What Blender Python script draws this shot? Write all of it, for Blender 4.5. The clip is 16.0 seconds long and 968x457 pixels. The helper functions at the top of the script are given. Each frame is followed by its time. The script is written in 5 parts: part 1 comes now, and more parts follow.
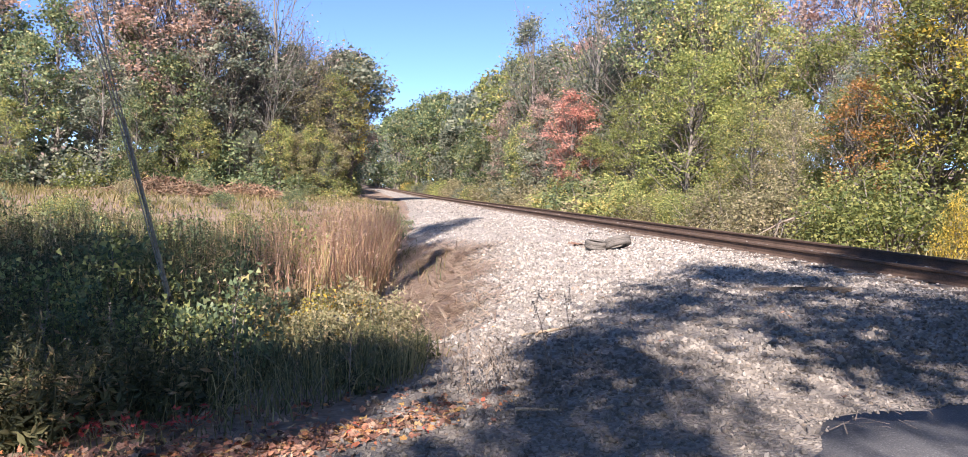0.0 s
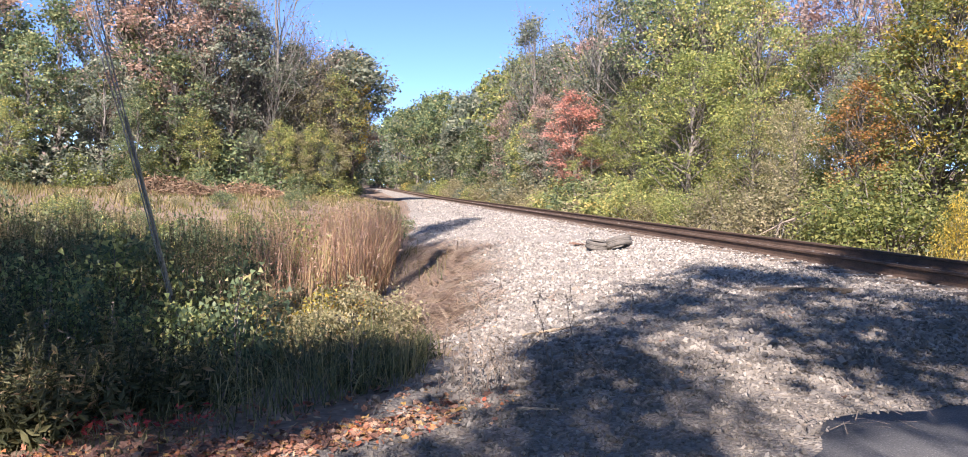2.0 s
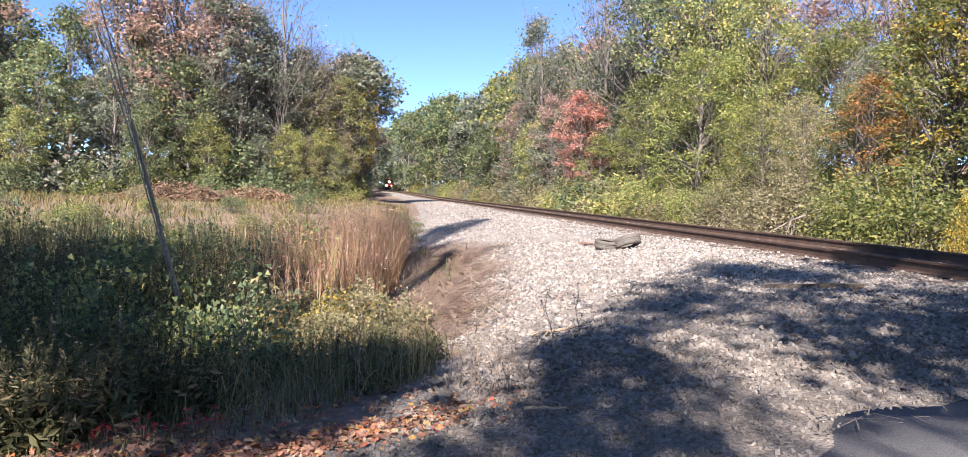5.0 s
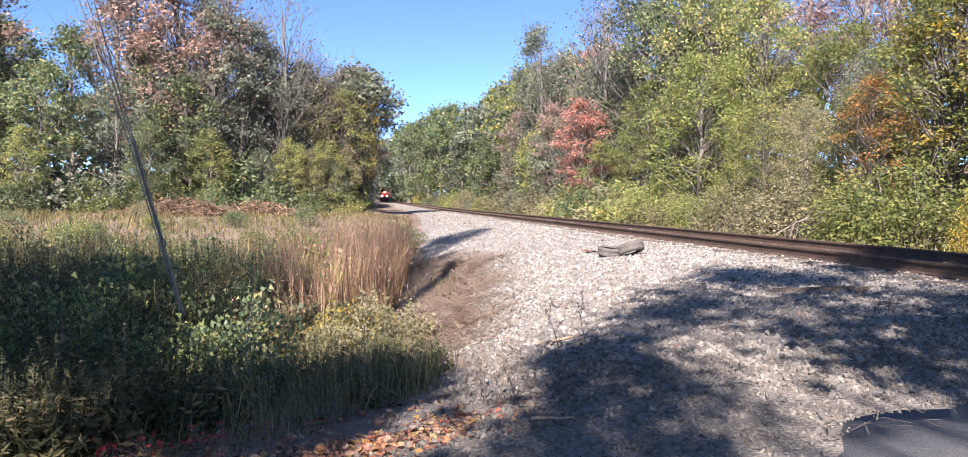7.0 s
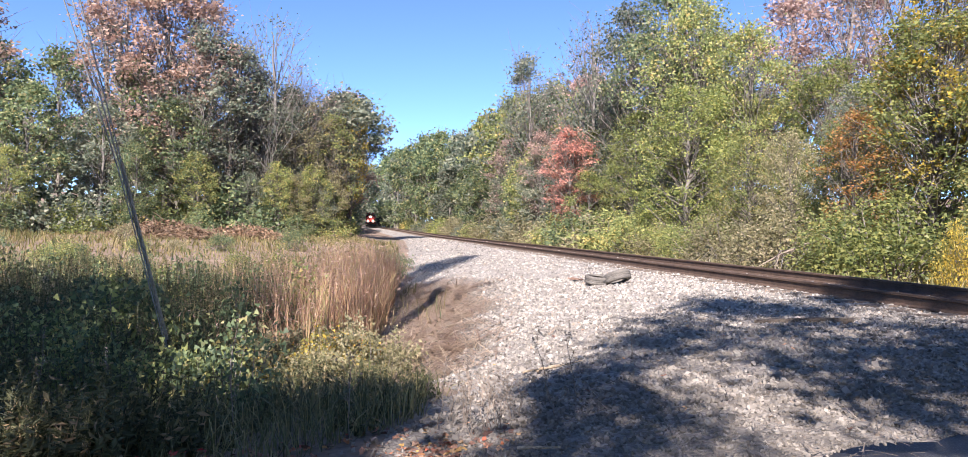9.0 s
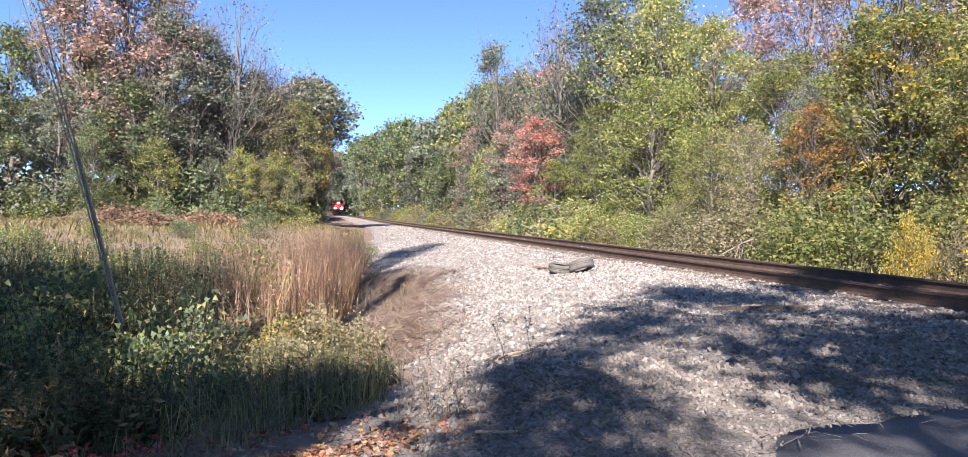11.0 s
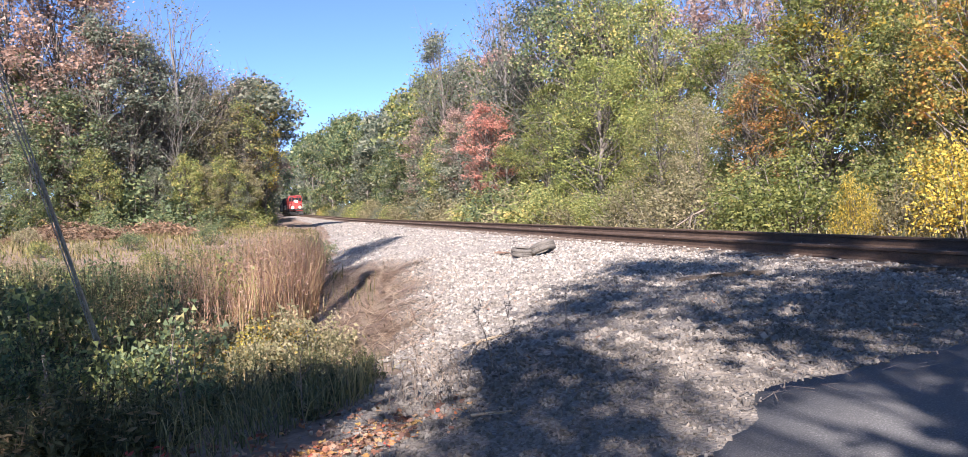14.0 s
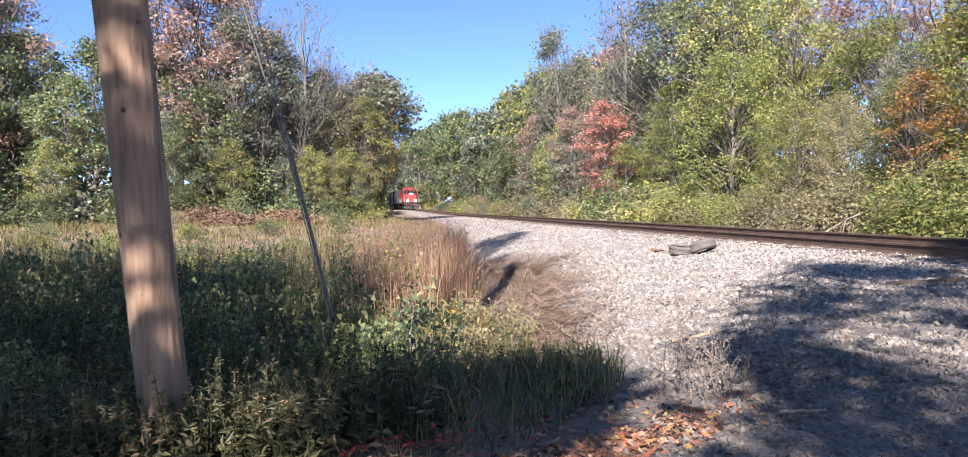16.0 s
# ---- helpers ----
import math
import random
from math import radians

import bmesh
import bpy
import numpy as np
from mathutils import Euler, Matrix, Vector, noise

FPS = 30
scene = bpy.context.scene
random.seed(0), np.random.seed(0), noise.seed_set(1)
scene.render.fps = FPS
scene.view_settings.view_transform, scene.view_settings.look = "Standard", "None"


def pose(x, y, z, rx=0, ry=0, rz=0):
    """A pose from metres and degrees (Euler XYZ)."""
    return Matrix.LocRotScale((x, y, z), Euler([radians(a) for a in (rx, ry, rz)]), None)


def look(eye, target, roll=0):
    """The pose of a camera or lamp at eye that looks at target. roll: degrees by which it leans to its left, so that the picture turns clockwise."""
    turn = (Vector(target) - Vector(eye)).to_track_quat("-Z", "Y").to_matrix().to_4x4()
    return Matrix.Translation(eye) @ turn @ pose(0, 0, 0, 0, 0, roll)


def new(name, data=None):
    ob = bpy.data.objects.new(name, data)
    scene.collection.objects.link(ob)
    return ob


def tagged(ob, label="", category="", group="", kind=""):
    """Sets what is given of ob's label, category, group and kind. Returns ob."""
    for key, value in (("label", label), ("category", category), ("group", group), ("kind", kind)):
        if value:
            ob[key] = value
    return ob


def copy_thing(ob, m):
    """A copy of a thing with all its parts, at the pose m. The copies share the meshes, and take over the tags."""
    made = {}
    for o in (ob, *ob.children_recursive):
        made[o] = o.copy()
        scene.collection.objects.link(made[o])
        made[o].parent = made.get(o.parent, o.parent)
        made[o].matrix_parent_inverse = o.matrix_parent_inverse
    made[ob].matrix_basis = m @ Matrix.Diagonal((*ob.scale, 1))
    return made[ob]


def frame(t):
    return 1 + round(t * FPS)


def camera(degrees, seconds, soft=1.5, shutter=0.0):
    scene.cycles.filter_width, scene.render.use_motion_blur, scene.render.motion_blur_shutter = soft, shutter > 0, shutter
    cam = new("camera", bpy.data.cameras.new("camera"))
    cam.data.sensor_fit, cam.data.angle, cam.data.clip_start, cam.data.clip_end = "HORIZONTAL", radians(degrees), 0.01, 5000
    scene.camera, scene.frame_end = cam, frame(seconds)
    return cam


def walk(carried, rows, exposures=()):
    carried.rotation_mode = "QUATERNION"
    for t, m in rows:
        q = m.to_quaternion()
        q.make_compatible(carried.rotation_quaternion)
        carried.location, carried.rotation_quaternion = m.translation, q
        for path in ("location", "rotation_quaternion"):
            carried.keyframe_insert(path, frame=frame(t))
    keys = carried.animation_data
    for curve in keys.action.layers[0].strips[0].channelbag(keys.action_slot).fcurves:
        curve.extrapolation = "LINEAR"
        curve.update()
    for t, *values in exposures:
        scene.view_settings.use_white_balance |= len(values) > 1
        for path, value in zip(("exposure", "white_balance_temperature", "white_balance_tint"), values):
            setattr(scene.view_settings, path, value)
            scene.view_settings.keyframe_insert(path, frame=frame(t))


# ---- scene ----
cam = camera(67.4, 16.0, soft=0.45)
PATH = [
    (0, (0.966, 0.035, 1.249), (1.298, 2.004, 1.143), 1.4),
    (0.5, (0.991, 0.016, 1.252), (1.327, 1.985, 1.142), 1.6),
    (1, (0.976, 0.029, 1.252), (1.307, 1.998, 1.14), 1.6),
    (1.5, (0.956, 0.029, 1.252), (1.278, 1.999, 1.138), 1.3),
    (2, (0.959, 0.022, 1.25), (1.289, 1.992, 1.144), 1.5),
    (2.5, (0.958, 0.018, 1.245), (1.302, 1.986, 1.155), 1.8),
    (3, (0.955, 0.012, 1.249), (1.294, 1.982, 1.172), 0.6),
    (3.5, (0.96, 0.018, 1.249), (1.28, 1.991, 1.172), 0.2),
    (4, (0.965, 0.013, 1.25), (1.276, 1.987, 1.173), 1.6),
    (4.5, (0.972, 0.023, 1.238), (1.284, 1.997, 1.148), 0.9),
    (4.7, (0.985, 0.033, 1.234), (1.293, 2.007, 1.132), 0.8),
    (7, (0.987, 0.043, 1.241), (1.284, 2.02, 1.164), -0.5),
    (7.5, (0.997, 0.045, 1.246), (1.291, 2.023, 1.193), -1.1),
    (8, (0.983, 0.042, 1.251), (1.284, 2.019, 1.223), -0.8),
    (8.5, (0.984, 0.048, 1.247), (1.296, 2.023, 1.242), -0.7),
    (9, (0.979, 0.039, 1.243), (1.311, 2.012, 1.24), 0.3),
    (9.5, (0.987, 0.029, 1.242), (1.358, 1.994, 1.233), 0.4),
    (11.8, (1.015, 0.01, 1.227), (1.468, 1.957, 1.158), 0.2),
    (12, (1.011, 0.032, 1.253), (1.489, 1.972, 1.173), -0.5),
    (12.5, (0.995, 0.035, 1.263), (1.508, 1.967, 1.203), -1.2),
    (13, (0.939, -0.023, 1.261), (1.523, 1.889, 1.228), 1.3),
    (13.5, (0.929, -0.122, 1.252), (1.504, 1.793, 1.19), -1.8),
    (14, (0.836, -0.077, 1.246), (1.382, 1.846, 1.177), -3.4),
    (14.5, (0.566, -0.007, 1.208), (1.111, 1.916, 1.133), -3.8),
    (15, (0.335, 0.187, 1.187), (0.85, 2.119, 1.13), -0.6),
    (15.5, (0.068, 0.31, 1.199), (0.5, 2.262, 1.139), 1.0),
    (16, (-0.197, 0.335, 1.177), (0.085, 2.314, 1.116), -1.6),
]
walk(cam, [(t, look(eye, target, roll)) for t, eye, target, roll in PATH], [(0, 1.5, 6200, 17.0), (4, 1.5, 6180, 16.5), (9, 1.5, 6000, 15.5), (13, 1.5, 6040, 16.5), (16, 1.5, 6040, 16.5)])

# ---- light ----
SUN_TO = Vector((0.355, 0.935, 0)).normalized()
SUN_EL = radians(36)
world = bpy.data.worlds.new("sky")
scene.world = world
world.use_nodes = True
wt = world.node_tree
sky = wt.nodes.new("ShaderNodeTexSky")
sky.sky_type = "NISHITA"
sky.sun_disc = False
sky.sun_elevation = SUN_EL
sky.sun_rotation = math.atan2(-SUN_TO.x, -SUN_TO.y)
sky.altitude = 3500
sky.air_density, sky.dust_density, sky.ozone_density = 0.62, 0.0, 4.0
wt.nodes["Background"].inputs["Strength"].default_value = 0.116
wt.links.new(sky.outputs[0], wt.nodes["Background"].inputs["Color"])
sun_data = bpy.data.lights.new("sun", "SUN")
sun_data.energy, sun_data.angle, sun_data.color = 5.0, radians(0.6), (1.0, 0.89, 0.78)
sun = new("sun", sun_data)
sun.matrix_world = look((0, 0, 60), Vector((0, 0, 60)) + SUN_TO * math.cos(SUN_EL) - Vector((0, 0, math.sin(SUN_EL))))
rng = np.random.default_rng(7)


# ---- materials ----
def material(name, rough=0.8, metal=0.0):
    m = bpy.data.materials.new(name)
    m.use_nodes = True
    b = m.node_tree.nodes["Principled BSDF"]
    b.inputs["Roughness"].default_value = rough
    b.inputs["Metallic"].default_value = metal
    return m, m.node_tree.nodes, m.node_tree.links, b


def ramp(nodes, links, source, stops):
    r = nodes.new("ShaderNodeValToRGB")
    while len(r.color_ramp.elements) < len(stops):
        r.color_ramp.elements.new(0.5)
    for e, (p, c) in zip(r.color_ramp.elements, stops):
        e.position, e.color = p, (*c, 1)
    links.new(source, r.inputs["Fac"])
    return r.outputs["Color"]


def noise_tex(nodes, links, scale, detail=4, coords="Object"):
    tc = nodes.new("ShaderNodeTexCoord")
    n = nodes.new("ShaderNodeTexNoise")
    n.inputs["Scale"].default_value, n.inputs["Detail"].default_value = scale, detail
    links.new(tc.outputs[coords], n.inputs["Vector"])
    return n.outputs["Fac"]


def bump(nodes, links, bsdf, height, strength=0.4, distance=0.02):
    b = nodes.new("ShaderNodeBump")
    b.inputs["Strength"].default_value, b.inputs["Distance"].default_value = strength, distance
    links.new(height, b.inputs["Height"])
    links.new(b.outputs["Normal"], bsdf.inputs["Normal"])


def mixed(nodes, links, fac, a, b):
    m = nodes.new("ShaderNodeMix")
    m.data_type = "RGBA"
    for value, sock in ((fac, m.inputs[0]), (a, m.inputs[6]), (b, m.inputs[7])):
        if isinstance(value, (tuple, float)):
            sock.default_value = (*value, 1) if isinstance(value, tuple) else value
        else:
            links.new(value, sock)
    return m.outputs[2]


def mottled(name, dark, light, scale, rough=0.85, fine=None, strength=0.4, metal=0.0, distance=0.02):
    """A surface that varies at two scales with a fine relief."""
    m, n, l, b = material(name, rough, metal)
    big = noise_tex(n, l, scale, 5)
    small = noise_tex(n, l, fine or scale * 9, 3)
    c1 = ramp(n, l, big, [(0.3, dark), (0.7, light)])
    c2 = ramp(n, l, small, [(0.3, tuple(v * 0.6 for v in dark)), (0.7, tuple(min(v * 1.15, 0.95) for v in light))])
    l.new(mixed(n, l, 0.5, c1, c2), b.inputs["Base Color"])
    bump(n, l, b, small, strength, distance)
    return m


def plain(name, colour, rough=0.5, metal=0.0, glow=0.0):
    m, n, l, b = material(name, rough, metal)
    b.inputs["Base Color"].default_value = (*colour, 1)
    if glow:
        b.inputs["Emission Color"].default_value = (*colour, 1)
        b.inputs["Emission Strength"].default_value = glow
    return m


def leafy(name, stops, through_light=0.48, rough=0.5, per_tree=0.25, gain=1.9):
    """Leaves: each its own tint out of the stops, and each plant a little lighter or darker; light comes through."""
    m, n, l, b = material(name, rough)
    geo = n.new("ShaderNodeNewGeometry")
    info = n.new("ShaderNodeObjectInfo")
    patch = noise_tex(n, l, 0.9, 2)
    add = n.new("ShaderNodeMath")
    add.operation = "MULTIPLY_ADD"
    l.new(patch, add.inputs[0])
    add.inputs[1].default_value = 0.9
    l.new(geo.outputs["Random Per Island"], add.inputs[2])
    sub = n.new("ShaderNodeMath")
    sub.operation = "SUBTRACT"
    l.new(add.outputs[0], sub.inputs[0])
    sub.inputs[1].default_value = 0.45
    col = ramp(n, l, sub.outputs[0], [(p, tuple(min(v * gain, 0.85) for v in c)) for p, c in stops])
    hsv = n.new("ShaderNodeHueSaturation")
    val = n.new("ShaderNodeMapRange")
    val.inputs["To Min"].default_value, val.inputs["To Max"].default_value = 1 - per_tree, 1 + per_tree
    l.new(info.outputs["Random"], val.inputs["Value"])
    l.new(val.outputs["Result"], hsv.inputs["Value"])
    l.new(col, hsv.inputs["Color"])
    l.new(hsv.outputs["Color"], b.inputs["Base Color"])
    b.inputs["Specular IOR Level"].default_value = 0.3
    tr = n.new("ShaderNodeBsdfTranslucent")
    l.new(hsv.outputs["Color"], tr.inputs["Color"])
    mix = n.new("ShaderNodeMixShader")
    mix.inputs[0].default_value = through_light
    l.new(b.outputs[0], mix.inputs[1])
    l.new(tr.outputs[0], mix.inputs[2])
    l.new(mix.outputs[0], n["Material Output"].inputs["Surface"])
    return m


LEAF = {
    "green": leafy("leaf_dark_green", [(0.0, (0.040, 0.058, 0.032)), (0.5, (0.086, 0.112, 0.056)), (0.85, (0.15, 0.168, 0.076)), (1.0, (0.23, 0.20, 0.09))]),
    "olive": leafy("leaf_olive", [(0.0, (0.062, 0.078, 0.030)), (0.45, (0.135, 0.155, 0.056)), (0.8, (0.21, 0.215, 0.078)), (1.0, (0.32, 0.25, 0.09))]),
    "lime": leafy("leaf_yellow_green", [(0.0, (0.075, 0.10, 0.036)), (0.5, (0.15, 0.172, 0.056)), (1.0, (0.26, 0.255, 0.08))], gain=1.65),
    "yellow": leafy("leaf_yellow", [(0.0, (0.10, 0.11, 0.03)), (0.3, (0.18, 0.155, 0.04)), (0.6, (0.33, 0.25, 0.045)), (1.0, (0.44, 0.32, 0.06))]),
    "amber": leafy("leaf_amber", [(0.0, (0.10, 0.11, 0.04)), (0.4, (0.20, 0.175, 0.05)), (0.75, (0.33, 0.21, 0.05)), (1.0, (0.33, 0.14, 0.05))], gain=2.2),
    "orange": leafy("leaf_orange", [(0.0, (0.16, 0.14, 0.05)), (0.35, (0.30, 0.17, 0.06)), (0.75, (0.42, 0.20, 0.075)), (1.0, (0.22, 0.22, 0.06))], gain=1.6),
    "red": leafy("leaf_red", [(0.0, (0.22, 0.11, 0.085)), (0.5, (0.31, 0.135, 0.105)), (1.0, (0.34, 0.21, 0.15))]),
    "rose": leafy("leaf_rose_brown", [(0.0, (0.17, 0.105, 0.085)), (0.5, (0.26, 0.18, 0.155)), (1.0, (0.33, 0.255, 0.20))]),
    "grey": leafy("leaf_grey_green", [(0.0, (0.054, 0.074, 0.054)), (0.5, (0.118, 0.136, 0.095)), (1.0, (0.205, 0.20, 0.14))], gain=1.7),
    "tan": leafy("leaf_tan_bramble", [(0.0, (0.095, 0.092, 0.05)), (0.5, (0.165, 0.155, 0.083)), (1.0, (0.25, 0.21, 0.13))]),
    "rust": leafy("leaf_rust", [(0.0, (0.14, 0.105, 0.088)), (0.5, (0.235, 0.165, 0.13)), (1.0, (0.31, 0.205, 0.15))]),
}
BARK = mottled("bark", (0.10, 0.085, 0.07), (0.26, 0.23, 0.20), 3, 0.95, 26, 0.8)
BARK_PALE = mottled("pale_bark", (0.11, 0.098, 0.088), (0.235, 0.215, 0.19), 3, 0.95, 26, 0.6)
SOIL = mottled("soil", (0.14, 0.10, 0.072), (0.31, 0.225, 0.16), 0.8, 0.95, 14, 0.7)


# ---- mesh helpers ----
def np_mesh(name, verts, faces, mat=None, smooth=False):
    """A mesh from arrays: verts (n, 3); faces (m, 3) or (m, 4)."""
    verts, faces = np.asarray(verts, np.float32), np.asarray(faces, np.int32)
    me = bpy.data.meshes.new(name)
    k = faces.shape[1]
    me.vertices.add(len(verts))
    me.vertices.foreach_set("co", verts.ravel())
    me.loops.add(faces.size)
    me.loops.foreach_set("vertex_index", faces.ravel())
    me.polygons.add(len(faces))
    me.polygons.foreach_set("loop_start", np.arange(0, faces.size, k, dtype=np.int32))
    me.polygons.foreach_set("use_smooth", np.full(len(faces), smooth))
    me.update(calc_edges=True)
    if mat:
        me.materials.append(mat)
    return me


def part(name, data, mat, parent, label=""):
    """Links a mesh, or a bmesh, as one object under its thing or part."""
    if isinstance(data, bmesh.types.BMesh):
        me = bpy.data.meshes.new(name)
        data.to_mesh(me)
        data.free()
        data = me
    if mat and not len(data.materials):
        data.materials.append(mat)
    ob = new(name, data)
    ob.parent = parent
    return tagged(ob, label)


def box(bm, x0, x1, y0, y1, z0, z1, bev=0.0, m=None):
    r = bmesh.ops.create_cube(bm, size=1)
    t = Matrix.Translation(((x0 + x1) / 2, (y0 + y1) / 2, (z0 + z1) / 2)) @ Matrix.Diagonal((x1 - x0, y1 - y0, z1 - z0, 1))
    bmesh.ops.transform(bm, matrix=(m or Matrix()) @ t, verts=r["verts"])
    if bev:
        edges = list({e for v in r["verts"] for e in v.link_edges})
        bmesh.ops.bevel(bm, geom=edges, offset=bev, segments=2, affect="EDGES", profile=0.6)
    return bm


def rod(bm, a, b, r0, r1=None, seg=10):
    a, b = Vector(a), Vector(b)
    m = Matrix.Translation((a + b) / 2) @ (b - a).to_track_quat("Z", "Y").to_matrix().to_4x4()
    bmesh.ops.create_cone(bm, cap_ends=True, segments=seg, radius1=r0, radius2=r0 if r1 is None else r1, depth=(b - a).length, matrix=m)
    return bm


def tubes(paths, sides=6):
    """Tapered tubes along paths of (points, radii), as arrays of verts and quads."""
    vs, fs, base = [], [], 0
    ang = np.linspace(0, 2 * np.pi, sides, endpoint=False)
    for pts, rad in paths:
        pts, rad = np.asarray(pts, float), np.asarray(rad, float)
        d = np.gradient(pts, axis=0)
        d /= np.linalg.norm(d, axis=1, keepdims=True) + 1e-9
        ref = np.where(np.abs(d[:, 2:3]) > 0.9, [[1.0, 0, 0]], [[0, 0, 1.0]])
        u = np.cross(d, ref)
        u /= np.linalg.norm(u, axis=1, keepdims=True) + 1e-9
        w = np.cross(d, u)
        ring = pts[:, None] + rad[:, None, None] * (np.cos(ang)[None, :, None] * u[:, None] + np.sin(ang)[None, :, None] * w[:, None])
        vs.append(ring.reshape(-1, 3))
        i, j = np.meshgrid(np.arange(len(pts) - 1), np.arange(sides), indexing="ij")
        a, b = i * sides + j, i * sides + (j + 1) % sides
        fs.append(np.stack([a, b, b + sides, a + sides], -1).reshape(-1, 4) + base)
        base += len(pts) * sides
    return np.concatenate(vs), np.concatenate(fs)


def leaf_cards(centres, sizes, r, droop=0.3, slim=0.62):
    """One folded, pointed leaf spray at each centre: verts and quads."""
    n = len(centres)
    d = r.normal(size=(n, 3))
    d[:, 2] = d[:, 2] * 0.6 - droop
    d /= np.linalg.norm(d, axis=1, keepdims=True)
    s = np.cross(d, r.normal(size=(n, 3)))
    s /= np.linalg.norm(s, axis=1, keepdims=True) + 1e-9
    up = np.cross(s, d)
    L = np.asarray(sizes)[:, None]
    tip, root = centres + d * L * 0.5, centres - d * L * 0.5
    left, right = centres + s * L * slim * 0.5 + up * L * 0.12, centres - s * L * slim * 0.5 + up * L * 0.12
    v = np.stack([root, left, tip, right], 1).reshape(-1, 3)
    return v, np.arange(4 * n).reshape(n, 4)


def leaf_slips(centres, sizes, r, droop=0.3, slim=0.85):
    """A pointed three-cornered leaf at each centre, for crowns of thousands."""
    n = len(centres)
    d = r.normal(size=(n, 3))
    d[:, 2] = d[:, 2] * 0.6 - droop
    d /= np.linalg.norm(d, axis=1, keepdims=True)
    s = np.cross(d, r.normal(size=(n, 3)))
    s /= np.linalg.norm(s, axis=1, keepdims=True) + 1e-9
    L = np.asarray(sizes)[:, None]
    root = centres - d * L * 0.4
    v = np.stack([root - s * L * slim * 0.5, root + s * L * slim * 0.5, centres + d * L * 0.6], 1).reshape(-1, 3)
    return v, np.arange(3 * n).reshape(n, 3)


# ---- shape of the ground ----
def smooth(a, b, v):
    t = np.clip((np.asarray(v, float) - a) / (b - a), 0, 1)
    return t * t * (3 - 2 * t)


TRACK_Y = [-40, 0, 60, 100, 130, 150, 170, 190, 216, 228, 240, 250, 262, 272, 282, 330, 420]
TRACK_X = [8.85, 8.85, 8.80, 8.20, 7.25, 6.35, 5.20, 4.25, 3.4, 3.2, 3.7, 4.8, 6.8, 8.6, 10.2, 18.0, 32.0]


def track_x(y):
    """Middle of the track, smoothed over its bends."""
    y = np.asarray(y, float)
    return sum(np.interp(y + k * 8, TRACK_Y, TRACK_X) for k in (-2, -1, 0, 1, 2)) / 5


def rail_z(y):
    return 0.4 + 0.75 * smooth(60, 185, y)


FAR_X, FAR_Z = [-60, -20, -10, -3, 0, 1.5, 2.3, 3.2, 4, 5, 6, 7.3], [-0.2, -0.3, -0.35, -0.6, -0.68, -0.6, -0.42, -0.12, 0.02, 0.11, 0.16, 0.2]
NEAR_X, NEAR_Z = [-60, -3, -1, 0.5, 1.9, 3.4, 4.3, 7.3], [-0.3, -0.15, -0.08, 0.0, 0.05, 0.145, 0.175, 0.24]


def gully_x(y):
    return np.interp(y, [11, 12.7, 14, 15.2, 16.6, 18.8], [1.2, 1.5, 2.0, 2.25, 2.9, 3.5]) + 0.05 * np.sin(y * 4.3)


def ground_z(x, y):
    x, y = np.asarray(x, float), np.asarray(y, float)
    xs = x + (8.85 - track_x(y))
    far = np.interp(xs, FAR_X, FAR_Z)
    near = np.interp(xs, NEAR_X, NEAR_Z)
    s = smooth(3.5, 9.5, y)
    z = near * (1 - s) + far * s
    lift = smooth(14, 44, y) * (1 - smooth(0.5, 4.5, xs)) * 1.05
    bed = rail_z(y) - 0.4
    right = 0.2 - 0.35 * smooth(10.4, 12.5, xs) + 0.25 * smooth(13, 22, xs)
    z = np.where(xs > 7.3, right, z + lift) + bed * smooth(0.0, 5, xs)
    slope = 5.0 * smooth(52, 120, y) * smooth(4, 18, -xs) + 5.0 * smooth(34, 90, -x) * smooth(30, 60, y) + 5.0 * smooth(27, 70, xs)
    z = z + slope
    # a bank cut by rain water between the weeds and the stones
    cut = gully_x(y)
    z = z - 0.085 * smooth(-0.04, 0.07, x - cut) * (1 - smooth(0.15, 1.1, x - cut)) * smooth(11.6, 12.6, y) * (1 - smooth(17.2, 18.6, y))
    hump = 0.025 * np.sin(x * 1.7 + y * 0.9) + 0.02 * np.sin(x * 3.1 - y * 2.3)
    return z + hump * smooth(4, 6, y) * (1 - smooth(5.5, 7, xs))


def ballast_edge(y):
    """Where the stones give way to the weeds."""
    y = np.asarray(y, float)
    return np.interp(y, [2.2, 3.3, 4.5, 6, 9, 12, 16, 20, 30, 60, 130, 400], [-1.5, 0.45, 1.25, 1.65, 2.0, 2.75, 3.35, 2.3, 2.9, 4.6, 5.0, 5.0]) + track_x(y) - 8.85 + 0.12 * np.sin(y * 2.1) + 0.08 * np.sin(y * 5.3)


def resting(x, y, up=0.0):
    return (x, y, float(ground_z(x, y)) + up)


def grid_sheet(name, xs, ys, mat, lift=0.0):
    X, Y = np.meshgrid(xs, ys)
    V = np.stack([X, Y, ground_z(X, Y) + lift], -1).reshape(-1, 3)
    i, j = np.meshgrid(np.arange(len(ys) - 1), np.arange(len(xs) - 1), indexing="ij")
    a = i * len(xs) + j
    return np_mesh(name, V, np.stack([a, a + 1, a + len(xs) + 1, a + len(xs)], -1).reshape(-1, 4), mat, True)


